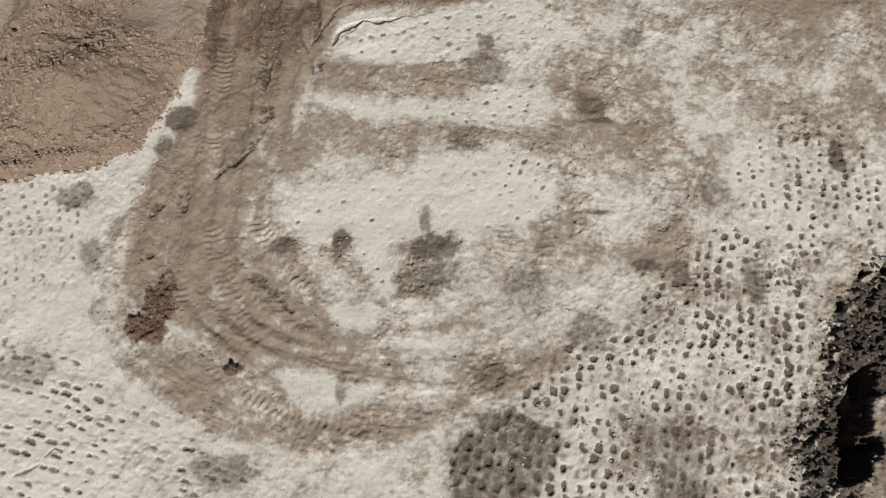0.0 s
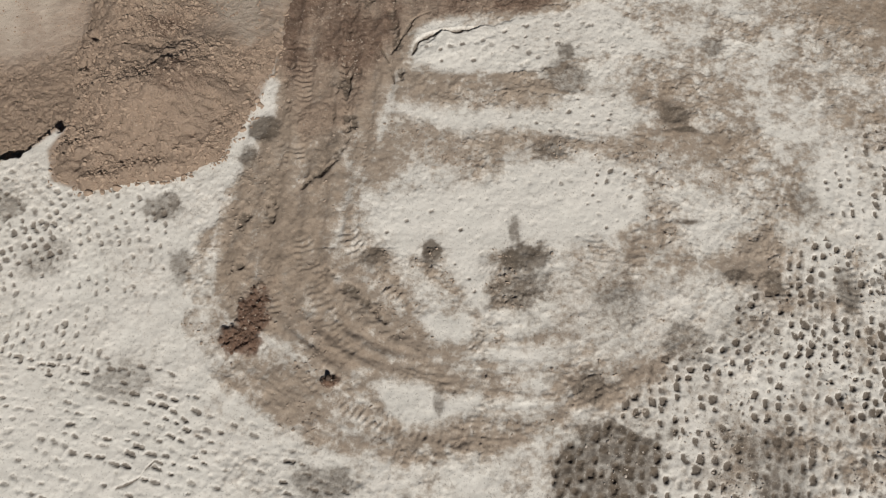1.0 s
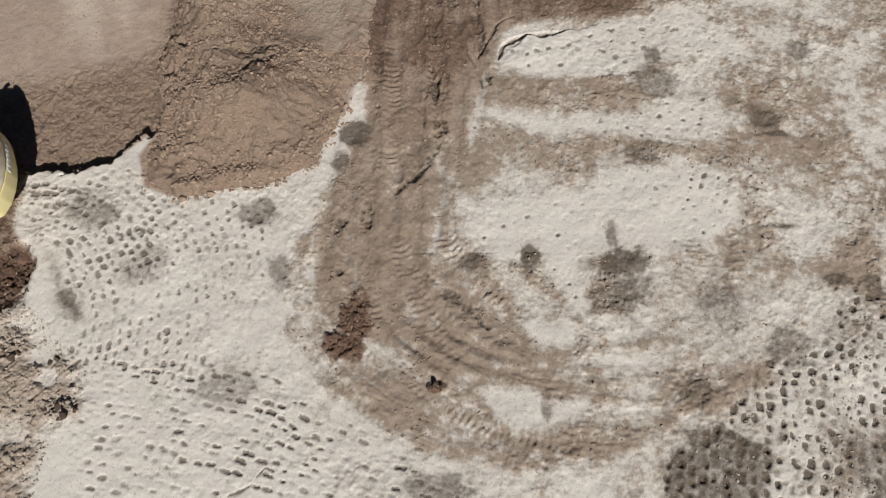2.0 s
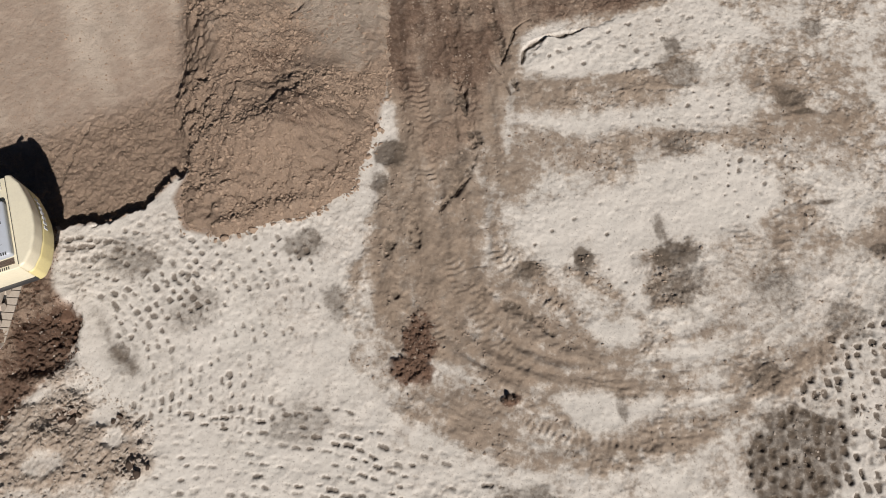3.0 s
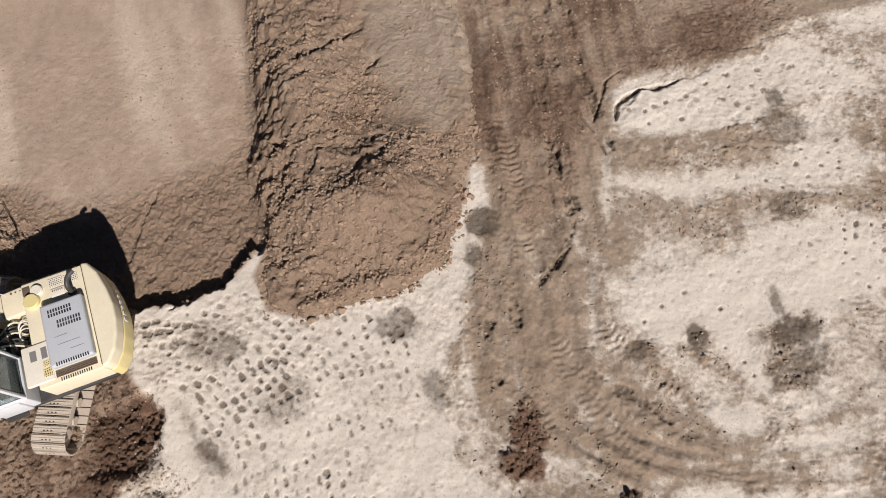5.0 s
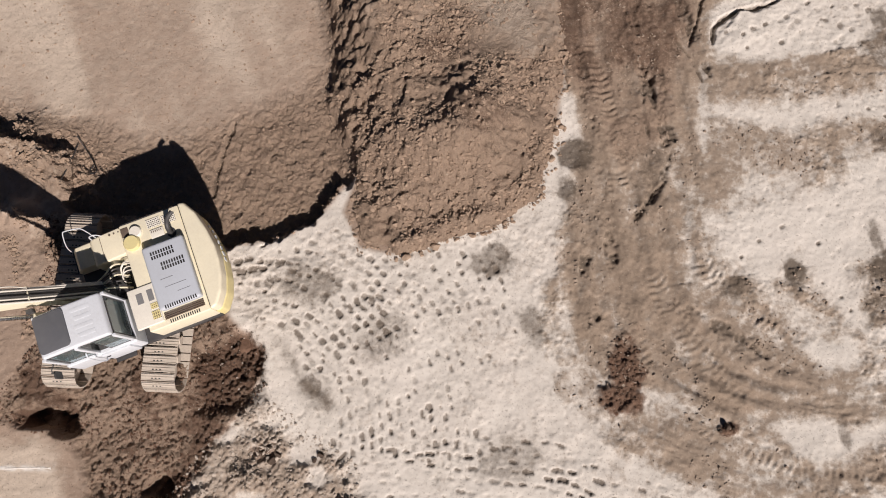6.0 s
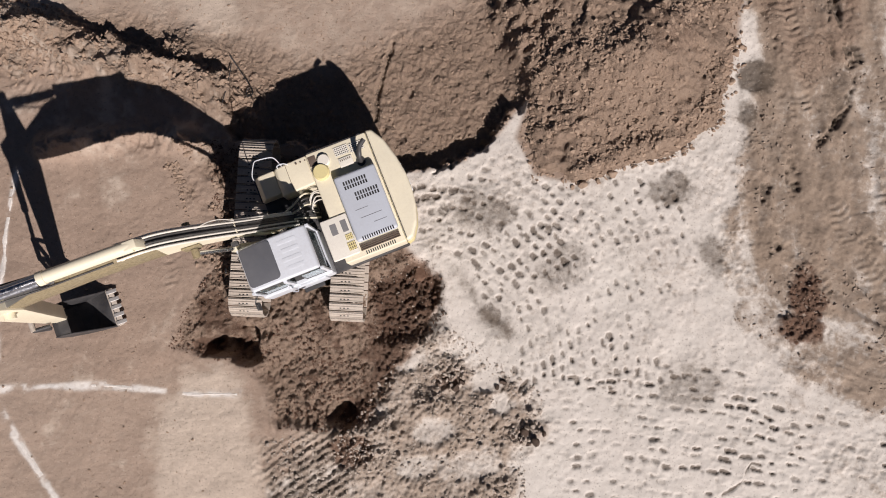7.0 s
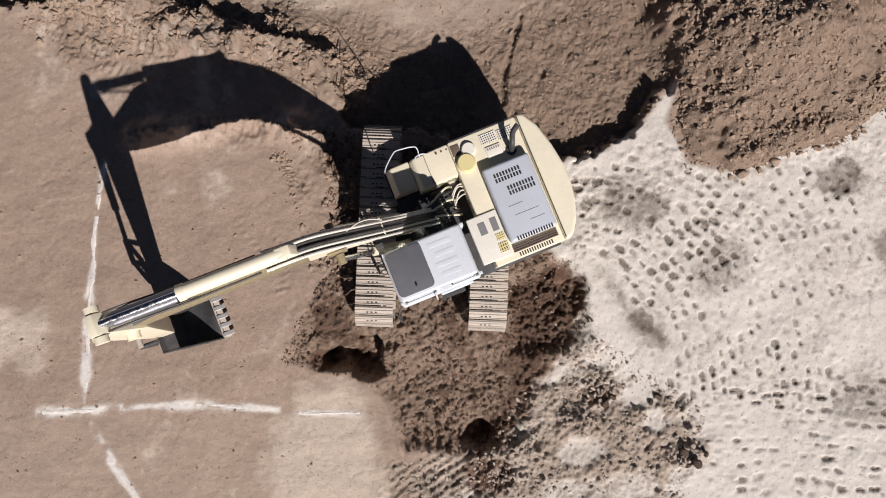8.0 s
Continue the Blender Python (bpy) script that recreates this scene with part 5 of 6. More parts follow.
    # Black sheet added over the white base so the interior looks shaded.
    part("cab_dark_sheet", block(B(), x0 + 0.07, x1 - 0.1, y0 + 0.06, y1 - 0.1, z0 + 0.74, z0 + 0.765, 0.01), "dark", cab)
    seat = block(block(B(), 0.05, 0.55, y0 + 0.26, y1 - 0.3, z0 + 0.76, z0 + 0.9, 0.05, 3), -0.02, 0.12, y0 + 0.28, y1 - 0.32, z0 + 0.86, z0 + 1.45, 0.05, 3)
    part("seat", seat, "seat", cab, "pale grey padded seat, empty")
    bm = block(B(), 0.85, 1.1, y0 + 0.15, y1 - 0.2, z0 + 0.74, z0 + 0.98, 0.04, 2)
    rod(bm, (0.75, y0 + 0.35, z0 + 0.76), (0.7, y0 + 0.35, z0 + 1.05), 0.02)
    rod(bm, (0.75, y1 - 0.4, z0 + 0.76), (0.7, y1 - 0.4, z0 + 1.05), 0.02)
    part("console", bm, "dark", cab)
    # Bulge of the door below the glass, grab rail, mirror and step.
    door = part("cab_door", prism(B(), [(-0.28, 1.1), (0.4, 1.1), (0.4, 1.76), (-0.28, 1.76)], y1 - 0.02, y1 + 0.05, "y", 0.025, 2), "white", cab)
    part("door_handle", block(B(), 0.26, 0.36, y1 + 0.05, y1 + 0.075, 1.6, 1.63, 0.008), "dark", door)
    part("grab_rail", pipe(B(), [(0.5, y1, 1.25), (0.5, y1 + 0.09, 1.3), (0.5, y1 + 0.09, 2.2), (0.5, y1 - 0.04, 2.25)], 0.014), "white", cab)
    bm = pipe(B(), [(1.15, y1 - 0.1, 2.3), (1.3, y1 + 0.08, 2.3), (1.3, y1 + 0.14, 2.1)], 0.012)
    block(bm, 1.28, 1.33, y1 + 0.05, y1 + 0.23, 1.85, 2.15, 0.02)
    part("mirror", bm, "dark", cab)
    bm = pipe(B(), [(1.2, y0 + 0.1, 1.7), (1.34, y0 + 0.1, 1.75), (1.36, y0 + 0.1, 2.2), (1.2, y0 + 0.1, 2.5)], 0.013)
    pipe(bm, [(1.2, y0 + 0.3, 1.5), (1.32, y0 + 0.3, 1.55), (1.34, y0 + 0.25, 2.1), (1.2, y0 + 0.25, 2.4)], 0.013)
    part("front_rail", bm, "dark", cab)
    part("step", block(B(), -0.1, 0.4, y1 + 0.0, y1 + 0.14, 1.02, 1.06, 0.01), "dark", thing)


def boom_of(thing):
    yc = -0.11
    outline = [(0.12, 1.42), (0.30, 1.28), (0.55, 1.42), (1.1, 2.5), (1.85, 3.24), (2.6, 3.52), (3.7, 3.69), (4.7, 3.7), (5.32, 3.72), (5.48, 3.88), (5.38, 4.06),
               (4.5, 4.60), (3.5, 4.70), (2.75, 4.58), (2.05, 4.25), (1.4, 3.7), (0.72, 2.7)]
    boom = part("boom", prism(B(), outline, yc - 0.125, yc + 0.125, "y", 0.02, 2), "boom", thing, "dirty faded yellow box-section boom")
    # Thin paler sheet added on the sun's side, painting that face as lit.
    inset = [(0.5, 1.5), (1.05, 2.52), (1.8, 3.28), (2.3, 3.46), (2.2, 4.24), (2.05, 4.2), (1.42, 3.66), (0.75, 2.68)]
    part("boom_sunlit_side", prism(B(), inset, yc + 0.12, yc + 0.132, "y", 0.004, 1), "yellow", boom, "faded yellow sheet added on the boom's sunlit side")
    for y in (yc - 0.165, yc + 0.165):
        part("boom_lug", prism(B(), [(1.62, 3.5), (1.98, 3.6), (1.98, 3.28), (1.66, 3.2)], y - 0.02, y + 0.02, "y", 0.01), "boom", boom)
    # Lifting cylinders beside the boom foot.
    for y in (yc - 0.29, yc + 0.29):
        a, b = Vector((0.62, y, 1.3)), Vector((1.8, y, 3.34))
        lift = part("lift_cylinder", rod(B(), a, a.lerp(b, 0.56), 0.085), "yellow", thing)
        part("piston_rod", rod(B(), a.lerp(b, 0.55), b, 0.05), "chrome", lift)
        for end in (a, b):
            part("pin_boss", rod(B(), end - Vector((0, 0.09, 0)), end + Vector((0, 0.09, 0)), 0.08), "boom", lift)
    rod(bm := B(), (0.3, yc - 0.32, 1.45), (0.3, yc + 0.32, 1.45), 0.13)
    part("boom_pin", bm, "dark", boom)
    # Arm cylinder along the top of the boom.
    a, b = Vector((2.42, yc, 4.72)), Vector((5.36, yc, 5.0))
    crowd = part("arm_cylinder", rod(B(), a, a.lerp(b, 0.56), 0.12, sides=24), "yellow", thing, "cream arm cylinder lying along the boom")
    part("cylinder_head", rod(B(), a.lerp(b, 0.545), a.lerp(b, 0.585), 0.135, sides=24), "yellow", crowd)
    part("piston_rod", rod(B(), a.lerp(b, 0.58), b, 0.062, sides=20), "chrome", crowd)
    part("cylinder_bracket", prism(B(), [(2.22, 4.3), (2.68, 4.45), (2.56, 4.84), (2.32, 4.84)], yc - 0.085, yc + 0.085, "y", 0.02), "yellow", boom)
    bm = B()
    rod(bm, a.lerp(b, 0.60) - Vector((0, 0, 0.02)), a.lerp(b, 0.93) - Vector((0, 0, 0.02)), 0.125, 0.115, sides=20)
    rod(bm, a.lerp(b, 0.93) - Vector((0, 0, 0.02)), a.lerp(b, 0.985) - Vector((0, 0, 0.02)), 0.115, 0.07, sides=20)
    for v in bm.verts:
        axis = 4.70 + (v.co.x - 2.42) * 0.095
        v.co.z = axis + (v.co.z - axis) * 0.45
    part("rod_guard", bm, "guard", crowd, "shiny grey steel guard over the piston rod")
    part("wear_plate", prism(B(), [(4.0, 4.65), (4.5, 4.605), (5.32, 4.13), (5.32, 4.15), (4.5, 4.625), (4.0, 4.67)], yc - 0.12, yc + 0.12, "y", 0.004), "guard", boom, "bare worn steel on the boom's tip")
    # Arm, hanging down.
    arm_line = [(5.20, 3.72), (5.22, 4.05), (5.28, 4.95), (5.38, 5.12), (5.52, 5.08), (5.58, 4.85), (5.76, 4.1), (5.84, 3.6), (6.06, 1.5), (6.02, 1.16), (5.88, 1.05), (5.76, 1.18), (5.66, 1.7), (5.32, 3.2)]
    arm = part("arm", prism(B(), arm_line, yc - 0.17, yc + 0.17, "y", 0.02, 2), "yellow", thing, "faded yellow arm hanging straight down")
    rod(bm := B(), (5.42, yc - 0.29, 3.86), (5.42, yc + 0.29, 3.86), 0.11)
    part("arm_pin", bm, "yellow", arm)
    for y in (yc - 0.24, yc + 0.24):
        part("pin_boss", rod(B(), (5.41, y - 0.05, 4.98), (5.41, y + 0.05, 4.98), 0.11), "yellow", arm)
    # Bucket cylinder, links and bucket.
    a, b = Vector((5.86, yc, 3.95)), Vector((6.28, yc, 1.72))
    curl = part("bucket_cylinder", rod(B(), a, a.lerp(b, 0.6), 0.085, sides=20), "yellow", thing)
    part("piston_rod", rod(B(), a.lerp(b, 0.59), b, 0.05, sides=18), "chrome", curl)
    part("cylinder_bracket", prism(B(), [(5.7, 4.25), (5.98, 4.1), (5.98, 3.8), (5.72, 3.7)], yc - 0.12, yc + 0.12, "y", 0.02), "yellow", arm)
    for y in (yc - 0.25, yc + 0.25):
        bm = rod(B(), (6.28, y, 1.72), (5.98, y, 1.55), 0.045)
        rod(bm, (6.28, y, 1.72), (6.15, y, 1.25), 0.05)
        part("link", bm, "dark", thing)
    rod(bm := B(), (6.28, yc - 0.27, 1.72), (6.28, yc + 0.27, 1.72), 0.06)
    part("link_pin", bm, "steel", thing)
    bucket_of(thing, yc)
    # Hoses along the boom.
    for k, (off, r, cover) in enumerate(((-0.155, 0.024, "cream"), (-0.11, 0.022, "cream"), (-0.065, 0.026, "hose"), (-0.02, 0.028, "hose"), (0.025, 0.026, "hose"), (0.075, 0.022, "cream"), (0.115, 0.026, "hose"), (0.16, 0.024, "cream"))):
        y, lift = yc + off, 0.05 + 0.05 * ((k * 5) % 3) / 2
        part("hydraulic_hose", pipe(B(), [(-0.1, y, 1.6), (0.3, y, 2.15), (0.8, y + 0.01, 2.78 + lift), (1.4, y + 0.02, 3.74 + lift), (2.05, y - 0.015, 4.3 + lift), (2.4, y * 0.95, 4.50 + lift), (2.8, y, 4.56 + lift)], r), cover, boom)
    part("hydraulic_hose", pipe(B(), [(0.9, yc - 0.12, 3.15), (1.05, yc - 0.17, 3.4), (1.25, yc - 0.17, 3.66), (1.5, yc - 0.06, 3.9)], 0.011), "cream", boom, "loose thin cream hose on the boom")
    part("grease_plate", prism(B(), [(1.42, 3.74), (2.05, 4.27), (2.3, 4.37), (2.3, 4.39), (2.05, 4.29), (1.42, 3.76)], yc - 0.13, yc + 0.13, "y", 0.003, 1), "slot", boom, "black greasy top of the boom")
    for y in (yc - 0.15, yc + 0.15):
        part("steel_pipe", pipe(B(), [(2.9, y, 4.6), (3.6, y, 4.64), (4.3, y, 4.68), (4.9, y, 4.92), (5.3, y, 4.98), (5.6, y, 4.7)], 0.018), "hose", boom)
    bm = B()
    for x, z in ((0.95, 3.08), (2.72, 4.58)):
        block(bm, x - 0.03, x + 0.03, yc - 0.18, yc + 0.18, z - 0.02, z + 0.03, 0.01)
    part("hose_clamp", bm, "yellow", boom)
    bm = block(B(), 1.05, 1.2, yc + 0.23, yc + 0.33, 2.72, 2.86, 0.02)
    part("work_lamp", bm, "dark", boom)


def bucket_of(thing, yc):
    """A digging bucket curled in, its mouth towards the machine."""
    shell = [(5.80, 1.12), (6.0, 1.20), (6.16, 1.12), (6.22, 0.82), (6.15, 0.45), (5.95, 0.18), (5.62, 0.08), (5.12, 0.10)]
    inner = [(5.14, 0.14), (5.60, 0.125), (5.91, 0.225), (6.10, 0.48), (6.17, 0.81), (6.12, 1.07), (6.0, 1.15), (5.82, 1.07)]

    def tapered(bm):
        for v in bm.verts:
            v.co.y = 0.02 + (v.co.y - 0.02) * (1 - 0.26 * max(0.0, v.co.x - 5.15))
        return bm
    y0, y1 = -0.46, 0.50
    bucket = part("bucket", tapered(prism(B(), shell + inner, y0, y1, "y", 0.006, 1)), "dark", thing, "dark worn digging bucket with steel teeth")
    cheek = [(5.78, 1.13), (6.0, 1.21), (6.17, 1.13), (6.23, 0.82), (6.16, 0.44), (5.95, 0.17), (5.62, 0.07), (5.14, 0.09), (5.3, 0.3)]
    for y in (y0 + 0.012, y1 - 0.012):
        part("bucket_side", tapered(prism(B(), cheek, y - 0.018, y + 0.018, "y", 0.008, 1)), "dark", bucket)
    part("bucket_lip", prism(B(), [(5.02, 0.09), (5.2, 0.07), (5.2, 0.145), (5.02, 0.12)], y0, y1, "y", 0.008, 1), "steel", bucket)
    for y in (yc - 0.1, yc + 0.1):
        part("bucket_ear", prism(B(), [(5.78, 1.1), (5.82, 1.34), (5.98, 1.36), (6.14, 1.34), (6.22, 1.28), (6.16, 1.08)], y - 0.1 * 0.2, y + 0.1 * 0.2, "y", 0.01), "steel", bucket)
    for k in range(5):
        y = y0 + 0.08 + 0.2 * k
        part("tooth", prism(B(), [(4.93, 0.10), (5.12, 0.055), (5.18, 0.065), (5.18, 0.165), (5.12, 0.165)], y - 0.05, y + 0.05, "y", 0.012, 1), "tooth", bucket)


excavator()

# ---------- loose soil ----------
def clod_shapes(seed, count=14):
    """Unit clods: knocked-about lumps, as arrays of places and triangles."""
    rng = np.random.default_rng(seed)
    out = []
    for k in range(count):
        bm = bmesh.new()
        bmesh.ops.create_icosphere(bm, subdivisions=2 if k < count // 2 else 1, radius=1.0)
        co = np.array([v.co[:] for v in bm.verts])
        tri = np.array([[v.index for v in f.verts] for f in bm.faces])
        bm.free()
        cut = co.copy()
        for _ in range(9):
            n = rng.normal(size=3)
            n /= np.linalg.norm(n)
            d = cut @ n
            cut -= np.clip(d - rng.uniform(0.3, 0.75), 0, None)[:, None] * n
        cut *= rng.uniform(0.65, 1.5, 3)
        cut[:, 2] *= 0.7
        out.append((cut + rng.normal(scale=0.05, size=cut.shape), tri))
    return out


def scatter(name, xs, ys, sizes, material, label, seed, category="clods", heap_top=False):
    """Many lumps lying on the soil, half sunk: one object of loose stuff."""
    rng = np.random.default_rng(seed)
    shapes = clod_shapes(seed)
    small = [s for s in shapes if len(s[0]) < 20]
    big = [s for s in shapes if len(s[0]) > 20]
    zs = soil(xs[None, :], ys[None, :])[0][0]
    if heap_top:
        h, d = heap_height(xs[None, :], ys[None, :])
        zs = np.where(d[0] > 0, np.where(xs < -13.2, zs, np.maximum(zs, -0.08)) + np.maximum(h[0], 0), zs)
    cos, tris, at = [], [], 0
    for x, y, z, s in zip(xs, ys, zs, sizes):
        co, tri = (big if s > 0.07 else small)[rng.integers(7)]
        a = rng.uniform(0, math.tau)
        c, q = math.cos(a), math.sin(a)
        p = co * s * rng.uniform(0.8, 1.25, 3)
        p = np.stack([p[:, 0] * c - p[:, 1] * q + x, p[:, 0] * q + p[:, 1] * c + y, p[:, 2] + z + 0.18 * s], 1)
        cos.append(p)
        tris.append(tri + at)
        at += len(p)
    me = bpy.data.meshes.new(name)
    me.from_pydata(np.concatenate(cos), [], np.concatenate(tris))
    me.materials.append(MAT[material])
    return tagged(new(name, me), label, category, kind="stuff")


def sown(outline, count, seed, lo, hi, tail=2.2, weight=None):
    """Places inside an outline, and sizes with few large ones."""
    rng = np.random.default_rng(seed)
    a = np.array(outline)
    x = rng.uniform(max(a[:, 0].min(), -31), min(a[:, 0].max(), 14.5), count * 4)
    y = rng.uniform(max(a[:, 1].min(), -0.8), min(a[:, 1].max(), 20.5), count * 4)
    ok = inside(x, y, outline) > -0.05
    if weight is not None:
        ok &= rng.uniform(size=len(x)) < weight(x, y)
    x, y = x[ok][:count], y[ok][:count]
    return x, y, lo + (hi - lo) * rng.uniform(size=len(x)) ** tail


def clumpy(size, seed, low=-0.1, high=0.5):
    return lambda x, y: step(field(x, y, size, seed, 3), low, high)


x, y, s = sown(HEAP, 10000, 201, 0.016, 0.075, 3.4, lambda a, b: step(field(a, b, 1.2, 301, 3), -0.5, 0.5) * (1 - 0.85 * step(inside(a, b, SLICK), -0.4, 0.4)))
scatter("heap_clods", x, y, s, "brown_clod", "loose brown clods scattered over the heap", 1, heap_top=True)
HEAP_RIM = [(-14.2, 10.2), (-14.0, 9.1), (-12.8, 8.65), (-11.3, 9.05), (-10.0, 9.2), (-8.85, 9.85), (-8.1, 11.4), (-7.45, 13.9), (-7.7, 14.0), (-8.6, 11.7), (-9.3, 10.5), (-10.2, 9.8), (-11.4, 9.5),
            (-12.8, 9.15), (-13.6, 9.5)]
x, y, s = sown(HEAP_RIM, 1500, 212, 0.014, 0.10, 3.6, clumpy(0.5, 312, -0.4, 0.4))
scatter("rim_clods", x, y, s, "brown_clod", "brown clods rolled down to the heap's foot", 12, heap_top=True)
x, y, s = sown(PIT, 6000, 202, 0.014, 0.05, 3.5, lambda a, b: np.maximum(0.10, 1 - step(inside(a, b, FLOOR_NORTH), -0.8, 0.4)))
scatter("pit_clods", x, y, s, "brown_clod", "loose brown clods on the dug floor", 2)
x, y, s = sown(DARK_DIG, 6500, 203, 0.012, 0.06, 3.4, clumpy(0.8, 303, -0.4, 0.4))
scatter("dug_clods", x, y, s, "dark_clod", "dark reddish clods round the tracks", 3)
x, y, s = sown(PIT_EAST, 300, 215, 0.014, 0.06, 3.0)
scatter("moist_clods", x, y, s, "lump", "blackish moist clods in the dug hollow", 15)
x, y, s = sown(PIT_EAST, 60, 216, 0.014, 0.05, 2.6)
scatter("chalk_crumbs", x, y, s, "grey_clod", "chalky crumbs fallen into the hollow", 16, "crumbs")
x, y, s = sown(RUBBLE, 7000, 204, 0.010, 0.06, 3.4, lambda a, b: np.maximum(0.5 * clumpy(0.9, 304, -0.4, 0.4)(a, b), spots(a, b, KNOBS, 57)) * (1 - 0.85 * spots(a, b, PLATES, 56)))
scatter("chalk_rubble", x, y, s, "grey_clod", "chalky grey rubble and crumbs", 4, "rubble")
x, y, s = sown(BLACK_EAST, 1500, 205, 0.015, 0.08, 3.0, clumpy(1.0, 305, -0.3, 0.4))
scatter("black_clods", x, y, s, "black_clod", "blackish clods along the trench", 5)
x, y, s = sown(BLACK_EAST, 700, 217, 0.012, 0.05, 3.0, clumpy(0.6, 317, -0.3, 0.4))
scatter("trench_crumbs", x, y, s, "grey_clod", "chalky crumbs scattered along the dark trench", 17, "crumbs")
x, y, s = sown([(-26.0, 18.5), (-14.2, 18.5), (-14.3, 14.8), (-15.2, 13.8), (-18.9, 12.8), (-21.5, 14.0), (-26.0, 15.4)], 1100, 218, 0.010, 0.04, 3.2, clumpy(1.4, 318, -0.3, 0.5))
scatter("floor_crumbs", x, y, s, "brown_clod", "small brown crumbs on the smooth dug floor", 18, "crumbs")
x, y, s = sown(SWIRL, 6500, 207, 0.012, 0.05, 3.0, lambda a, b: step(field(a, b, 1.0, 307, 3), -0.2, 0.6) * step(soil(a[None], b[None])[1][1][0], 0.3, 0.7))
scatter("track_crumbs", x, y, s, "tan_clod", "small soil crumbs along the turning tracks", 7, "crumbs")
x, y, s = sown(DENT_SE, 2600, 208, 0.012, 0.045, 3.0, clumpy(1.0, 308, -0.2, 0.6))
scatter("pale_crumbs", x, y, s, "grey_clod", "small chalky crumbs on the rolled ground", 8, "crumbs")
x, y, s = sown([(-31.0, 0.0), (-22.5, 0.0), (-23.0, 6.0), (-22.0, 12.0), (-31.0, 15.0)], 700, 209, 0.01, 0.045, 3.5, clumpy(1.5, 309, -0.3, 0.5))
scatter("graded_crumbs", x, y, s, "brown_clod", "sparse small clods on the graded soil", 9, "crumbs")
x, y, s = sown(ROUGH_WEST, 800, 213, 0.014, 0.08, 3.0, clumpy(0.7, 313, -0.3, 0.3))
scatter("side_clods", x, y, s, "brown_clod", "brown clods dropped beside the machine", 13)
x, y, s = sown(ROUGH_NORTH_WEST, 1200, 214, 0.014, 0.08, 3.0, clumpy(0.7, 314, -0.3, 0.3))
scatter("turned_clods", x, y, s, "brown_clod", "turned-up clods beside the berm", 14)
BERM_BAND = [(-29.0, 16.7), (-25.7, 15.4), (-23.6, 14.2), (-21.5, 13.3), (-20.2, 12.6), (-20.7, 11.6), (-21.9, 12.1), (-23.6, 12.8), (-26.0, 14.0), (-29.0, 15.3)]
x, y, s = sown(BERM_BAND, 3000, 206, 0.016, 0.085, 3.6, clumpy(0.8, 306, -0.4, 0.3))
scatter("berm_clods", x, y, s, "brown_clod", "brown clods along a low berm", 6)


def chalk_line(line, width, seed, gaps):
    """A poured chalk line, thin and broken, lying on the soil."""
    rng = np.random.default_rng(seed)
    pts = []
    for (ax, ay), (bx, by) in zip(line, line[1:]):
        n = max(2, int(math.hypot(bx - ax, by - ay) / 0.04))
        pts += [(ax + (bx - ax) * k / n, ay + (by - ay) * k / n) for k in range(n)]
    pts = np.array(pts)
    way = np.gradient(pts, axis=0)
    way /= np.linalg.norm(way, axis=1)[:, None]
    side = np.stack([-way[:, 1], way[:, 0]], 1)
    run = np.arange(len(pts)) * 0.04
    zero_y = np.zeros_like(run)
    wide = width * (0.75 + 0.55 * field(run, zero_y, 0.6, seed, 3) + 0.35 * field(run, zero_y + 3, 0.12, seed + 1, 2))
    off = 0.05 * field(run, zero_y + 7, 0.9, seed + 2, 2)
    faint = field(run, zero_y + 11, 0.5, seed + 3, 2)
    e = np.array([-1.0, -0.5, 0.0, 0.5, 1.0])
    across = np.clip(wide, 0, None)[:, None] * (e + rng.normal(scale=0.09, size=(len(pts), 5)))
    qx = (pts[:, 0] + side[:, 0] * off)[:, None] + side[:, :1] * across
    qy = (pts[:, 1] + side[:, 1] * off)[:, None] + side[:, 1:] * across
    qz = soil(qx, qy)[0] + 0.004 * (1 - e * e) + np.where(np.abs(e) < 1, 0.003, -0.004)
    thing = tagged(new("chalk_line"), "broken white chalk marking line on bare soil", "marking line", "chalk lines")
    streaks, now = [], []
    for k in range(len(pts)):
        if wide[k] < 0.012 or any(lo < run[k] < hi for lo, hi in gaps) or faint[k] < -0.2:
            streaks, now = streaks + [now], []
        else:
            now.append(k)
    for rows in streaks + [now]:
        if len(rows) < 2:
            continue
        bm = B()
        vs = [[bm.verts.new(p) for p in zip(qx[k], qy[k], qz[k])] for k in rows]
        for one, two in zip(vs, vs[1:]):
            for a in range(4):
                bm.faces.new((one[a], one[a + 1], two[a + 1], two[a]))
        bmesh.ops.recalc_face_normals(bm, faces=bm.faces[:])
        part("streak", bm, "chalk", thing)
    return thing


chalk_line(CHALK_DOWN, 0.065, 401, ())
chalk_line(CHALK_ACROSS, 0.055, 405, ((1.15, 2.0), (4.8, 5.6)))


def boulder(x, y, size, material, label, seed, flat=0.75):
    """A single lump of earth or chalk, cut by flat faces."""
    rng = np.random.default_rng(seed)
    bm = B()
    bmesh.ops.create_icosphere(bm, subdivisions=3, radius=1.0)
    for _ in range(7):
        n = Vector(rng.normal(size=3)).normalized()
        cut = rng.uniform(0.45, 0.8)
        for v in bm.verts:
            d = v.co.dot(n)
            if d > cut:
                v.co -= n * (d - cut)
    for v in bm.verts:
        v.co += Vector(rng.normal(scale=0.025, size=3))
        v.co = Vector((v.co.x * size, v.co.y * size * 0.85, v.co.z * size * flat))
    ob = tagged(part("boulder", bm, material), label, "boulder", "boulders")
    ob.location = (x, y, ground_at(x, y) + 0.25 * size)
    ob.rotation_euler = (0, 0, rng.uniform(0, 6))
    return ob


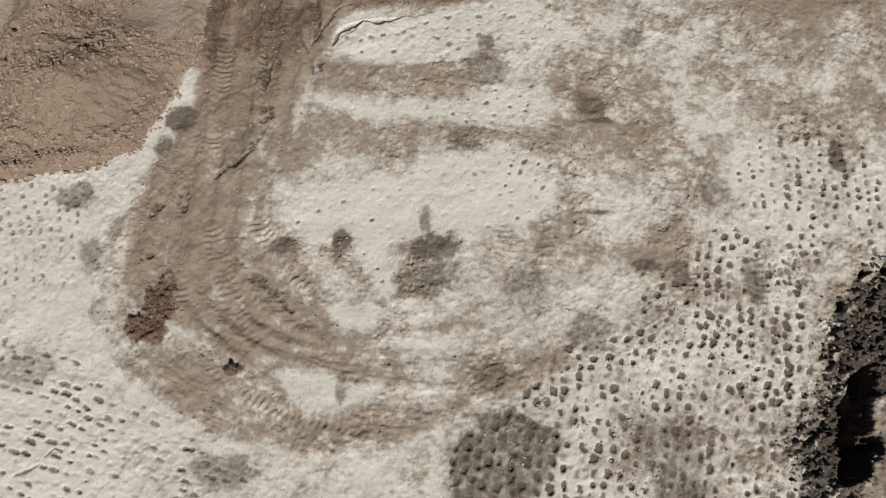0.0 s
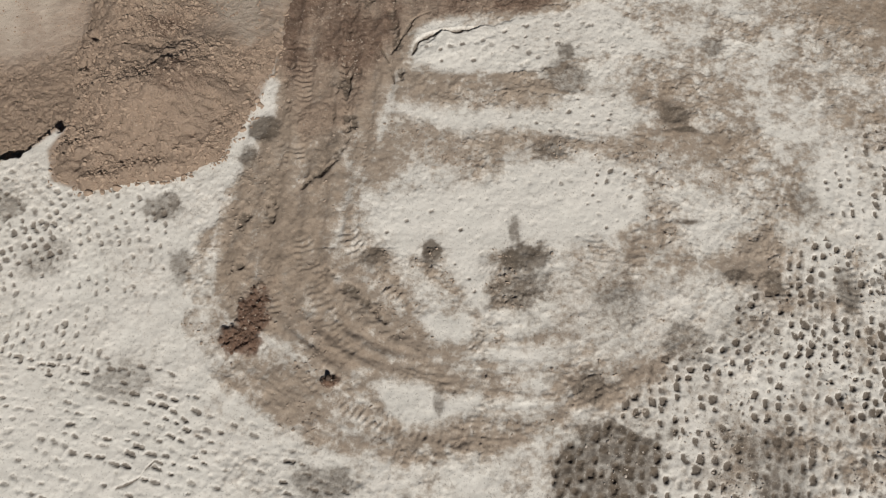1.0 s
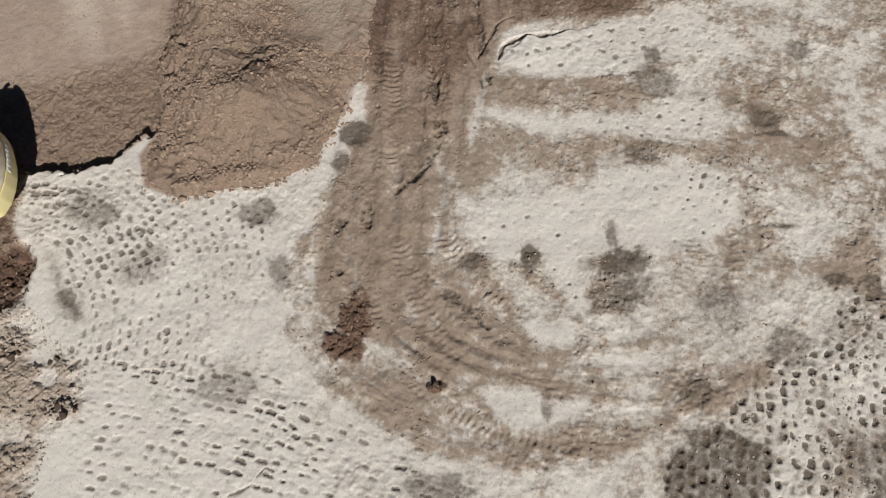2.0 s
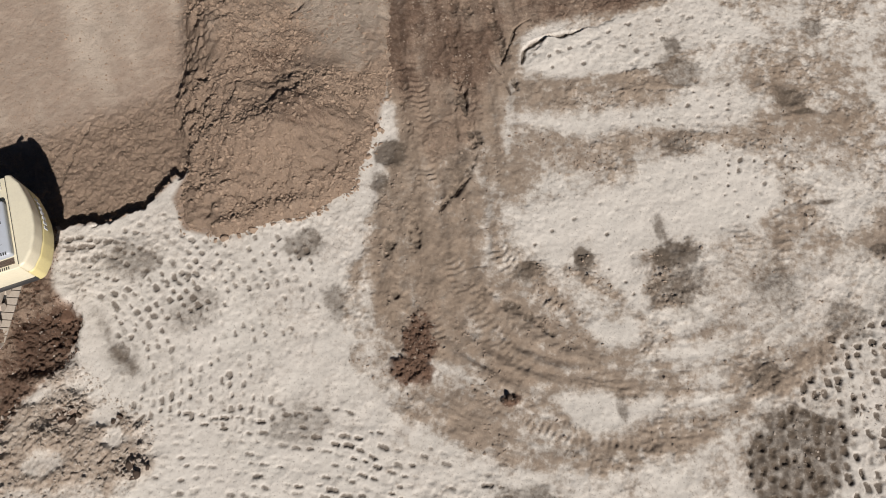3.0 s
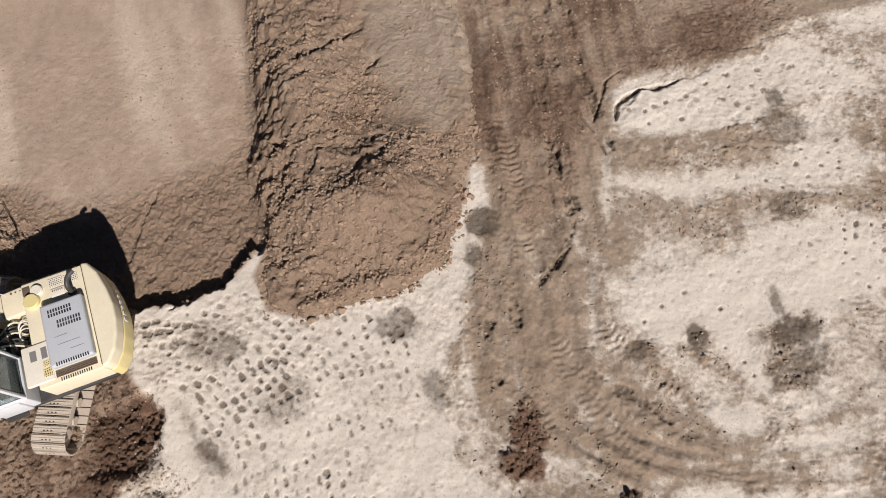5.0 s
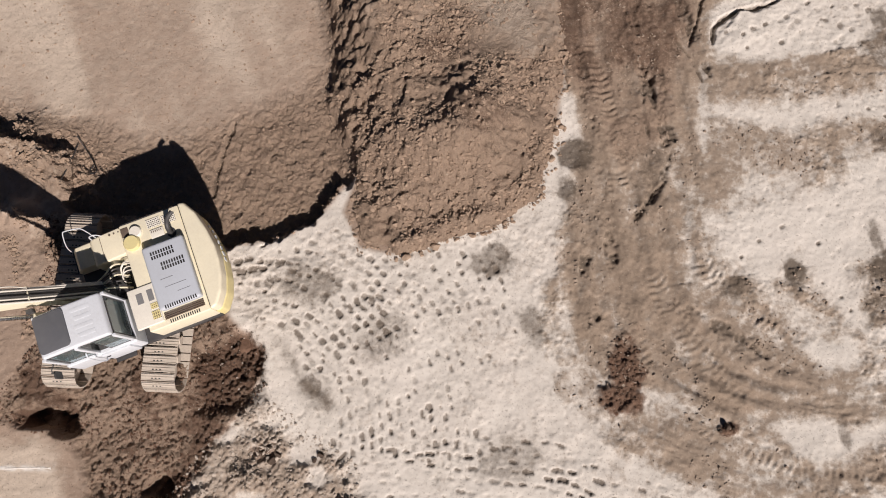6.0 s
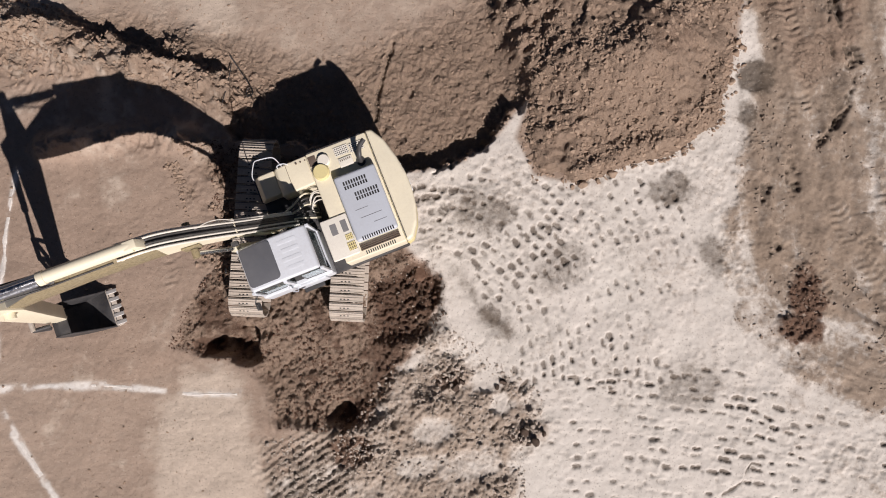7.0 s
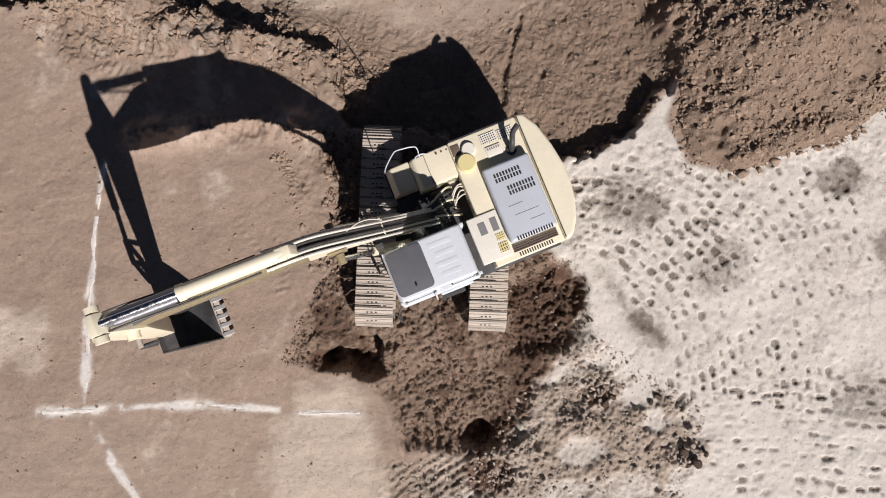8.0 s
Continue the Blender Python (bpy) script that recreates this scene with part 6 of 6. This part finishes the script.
boulder(-17.1, 7.15, 0.26, "dark_clod", "dark brown block of earth beside the dig", 3, 0.7)
for k, (bx, by, size) in enumerate(((-5.45, 3.45, 0.09), (-5.62, 3.38, 0.07), (-5.3, 3.4, 0.06))):
    boulder(bx, by, size, "lump", "dark clod lying on the track bend", 50 + k)
x, y, s = sown([(-8.5, 4.2), (-7.5, 4.1), (-7.1, 5.0), (-7.1, 5.9), (-7.9, 6.0), (-8.1, 5.0)], 240, 211, 0.014, 0.055, 2.6, lambda a, b: spots(a, b, WET_AND_SHADE, 54))
scatter("wet_clods", x, y, s, "dark_clod", "dark moist clods dropped on the track", 11)
for k, (bx, by, size) in enumerate(((-15.05, 2.9, 0.13), (-15.2, 2.72, 0.11), (-14.85, 2.65, 0.14), (-15.0, 2.6, 0.09), (-15.35, 2.85, 0.08), (-15.4, 4.15, 0.11),
                                        (-16.6, 4.2, 0.14), (-16.8, 4.4, 0.12), (-15.55, 4.05, 0.08), (-16.4, 4.3, 0.09), (-14.6, 2.8, 0.08))):
    boulder(bx, by, size, "lump", "dark lump in the chalky rubble", 10 + k)
for k, (bx, by, size) in enumerate(((-12.7, 8.75, 0.13), (-11.9, 8.95, 0.15), (-12.3, 8.8, 0.09), (-10.5, 9.3, 0.1), (-8.5, 10.9, 0.11), (-8.25, 11.6, 0.12), (-8.15, 11.9, 0.1))):
    boulder(bx, by, size, "brown_clod", "brown clod fallen from the heap", 30 + k)


def wire(points, label):
    bm = pipe(B(), [(px, py, ground_at(px, py) + lift) for px, py, lift in points], 0.014, 6)
    return tagged(part("wire", bm, "dark"), label, "wire", "wires")


wire([(-21.3, 13.5, 0.1), (-21.1, 13.1, 0.06), (-20.9, 12.7, 0.05), (-20.8, 12.4, 0.04), (-20.95, 12.3, 0.04), (-21.02, 12.5, 0.05), (-20.9, 12.6, 0.05)], "thin dark wire looped on the soil")
wire([(-21.3, 13.3, 0.08), (-21.35, 12.8, 0.06), (-21.5, 12.0, 0.03)], "thin dark wire lying on the soil")
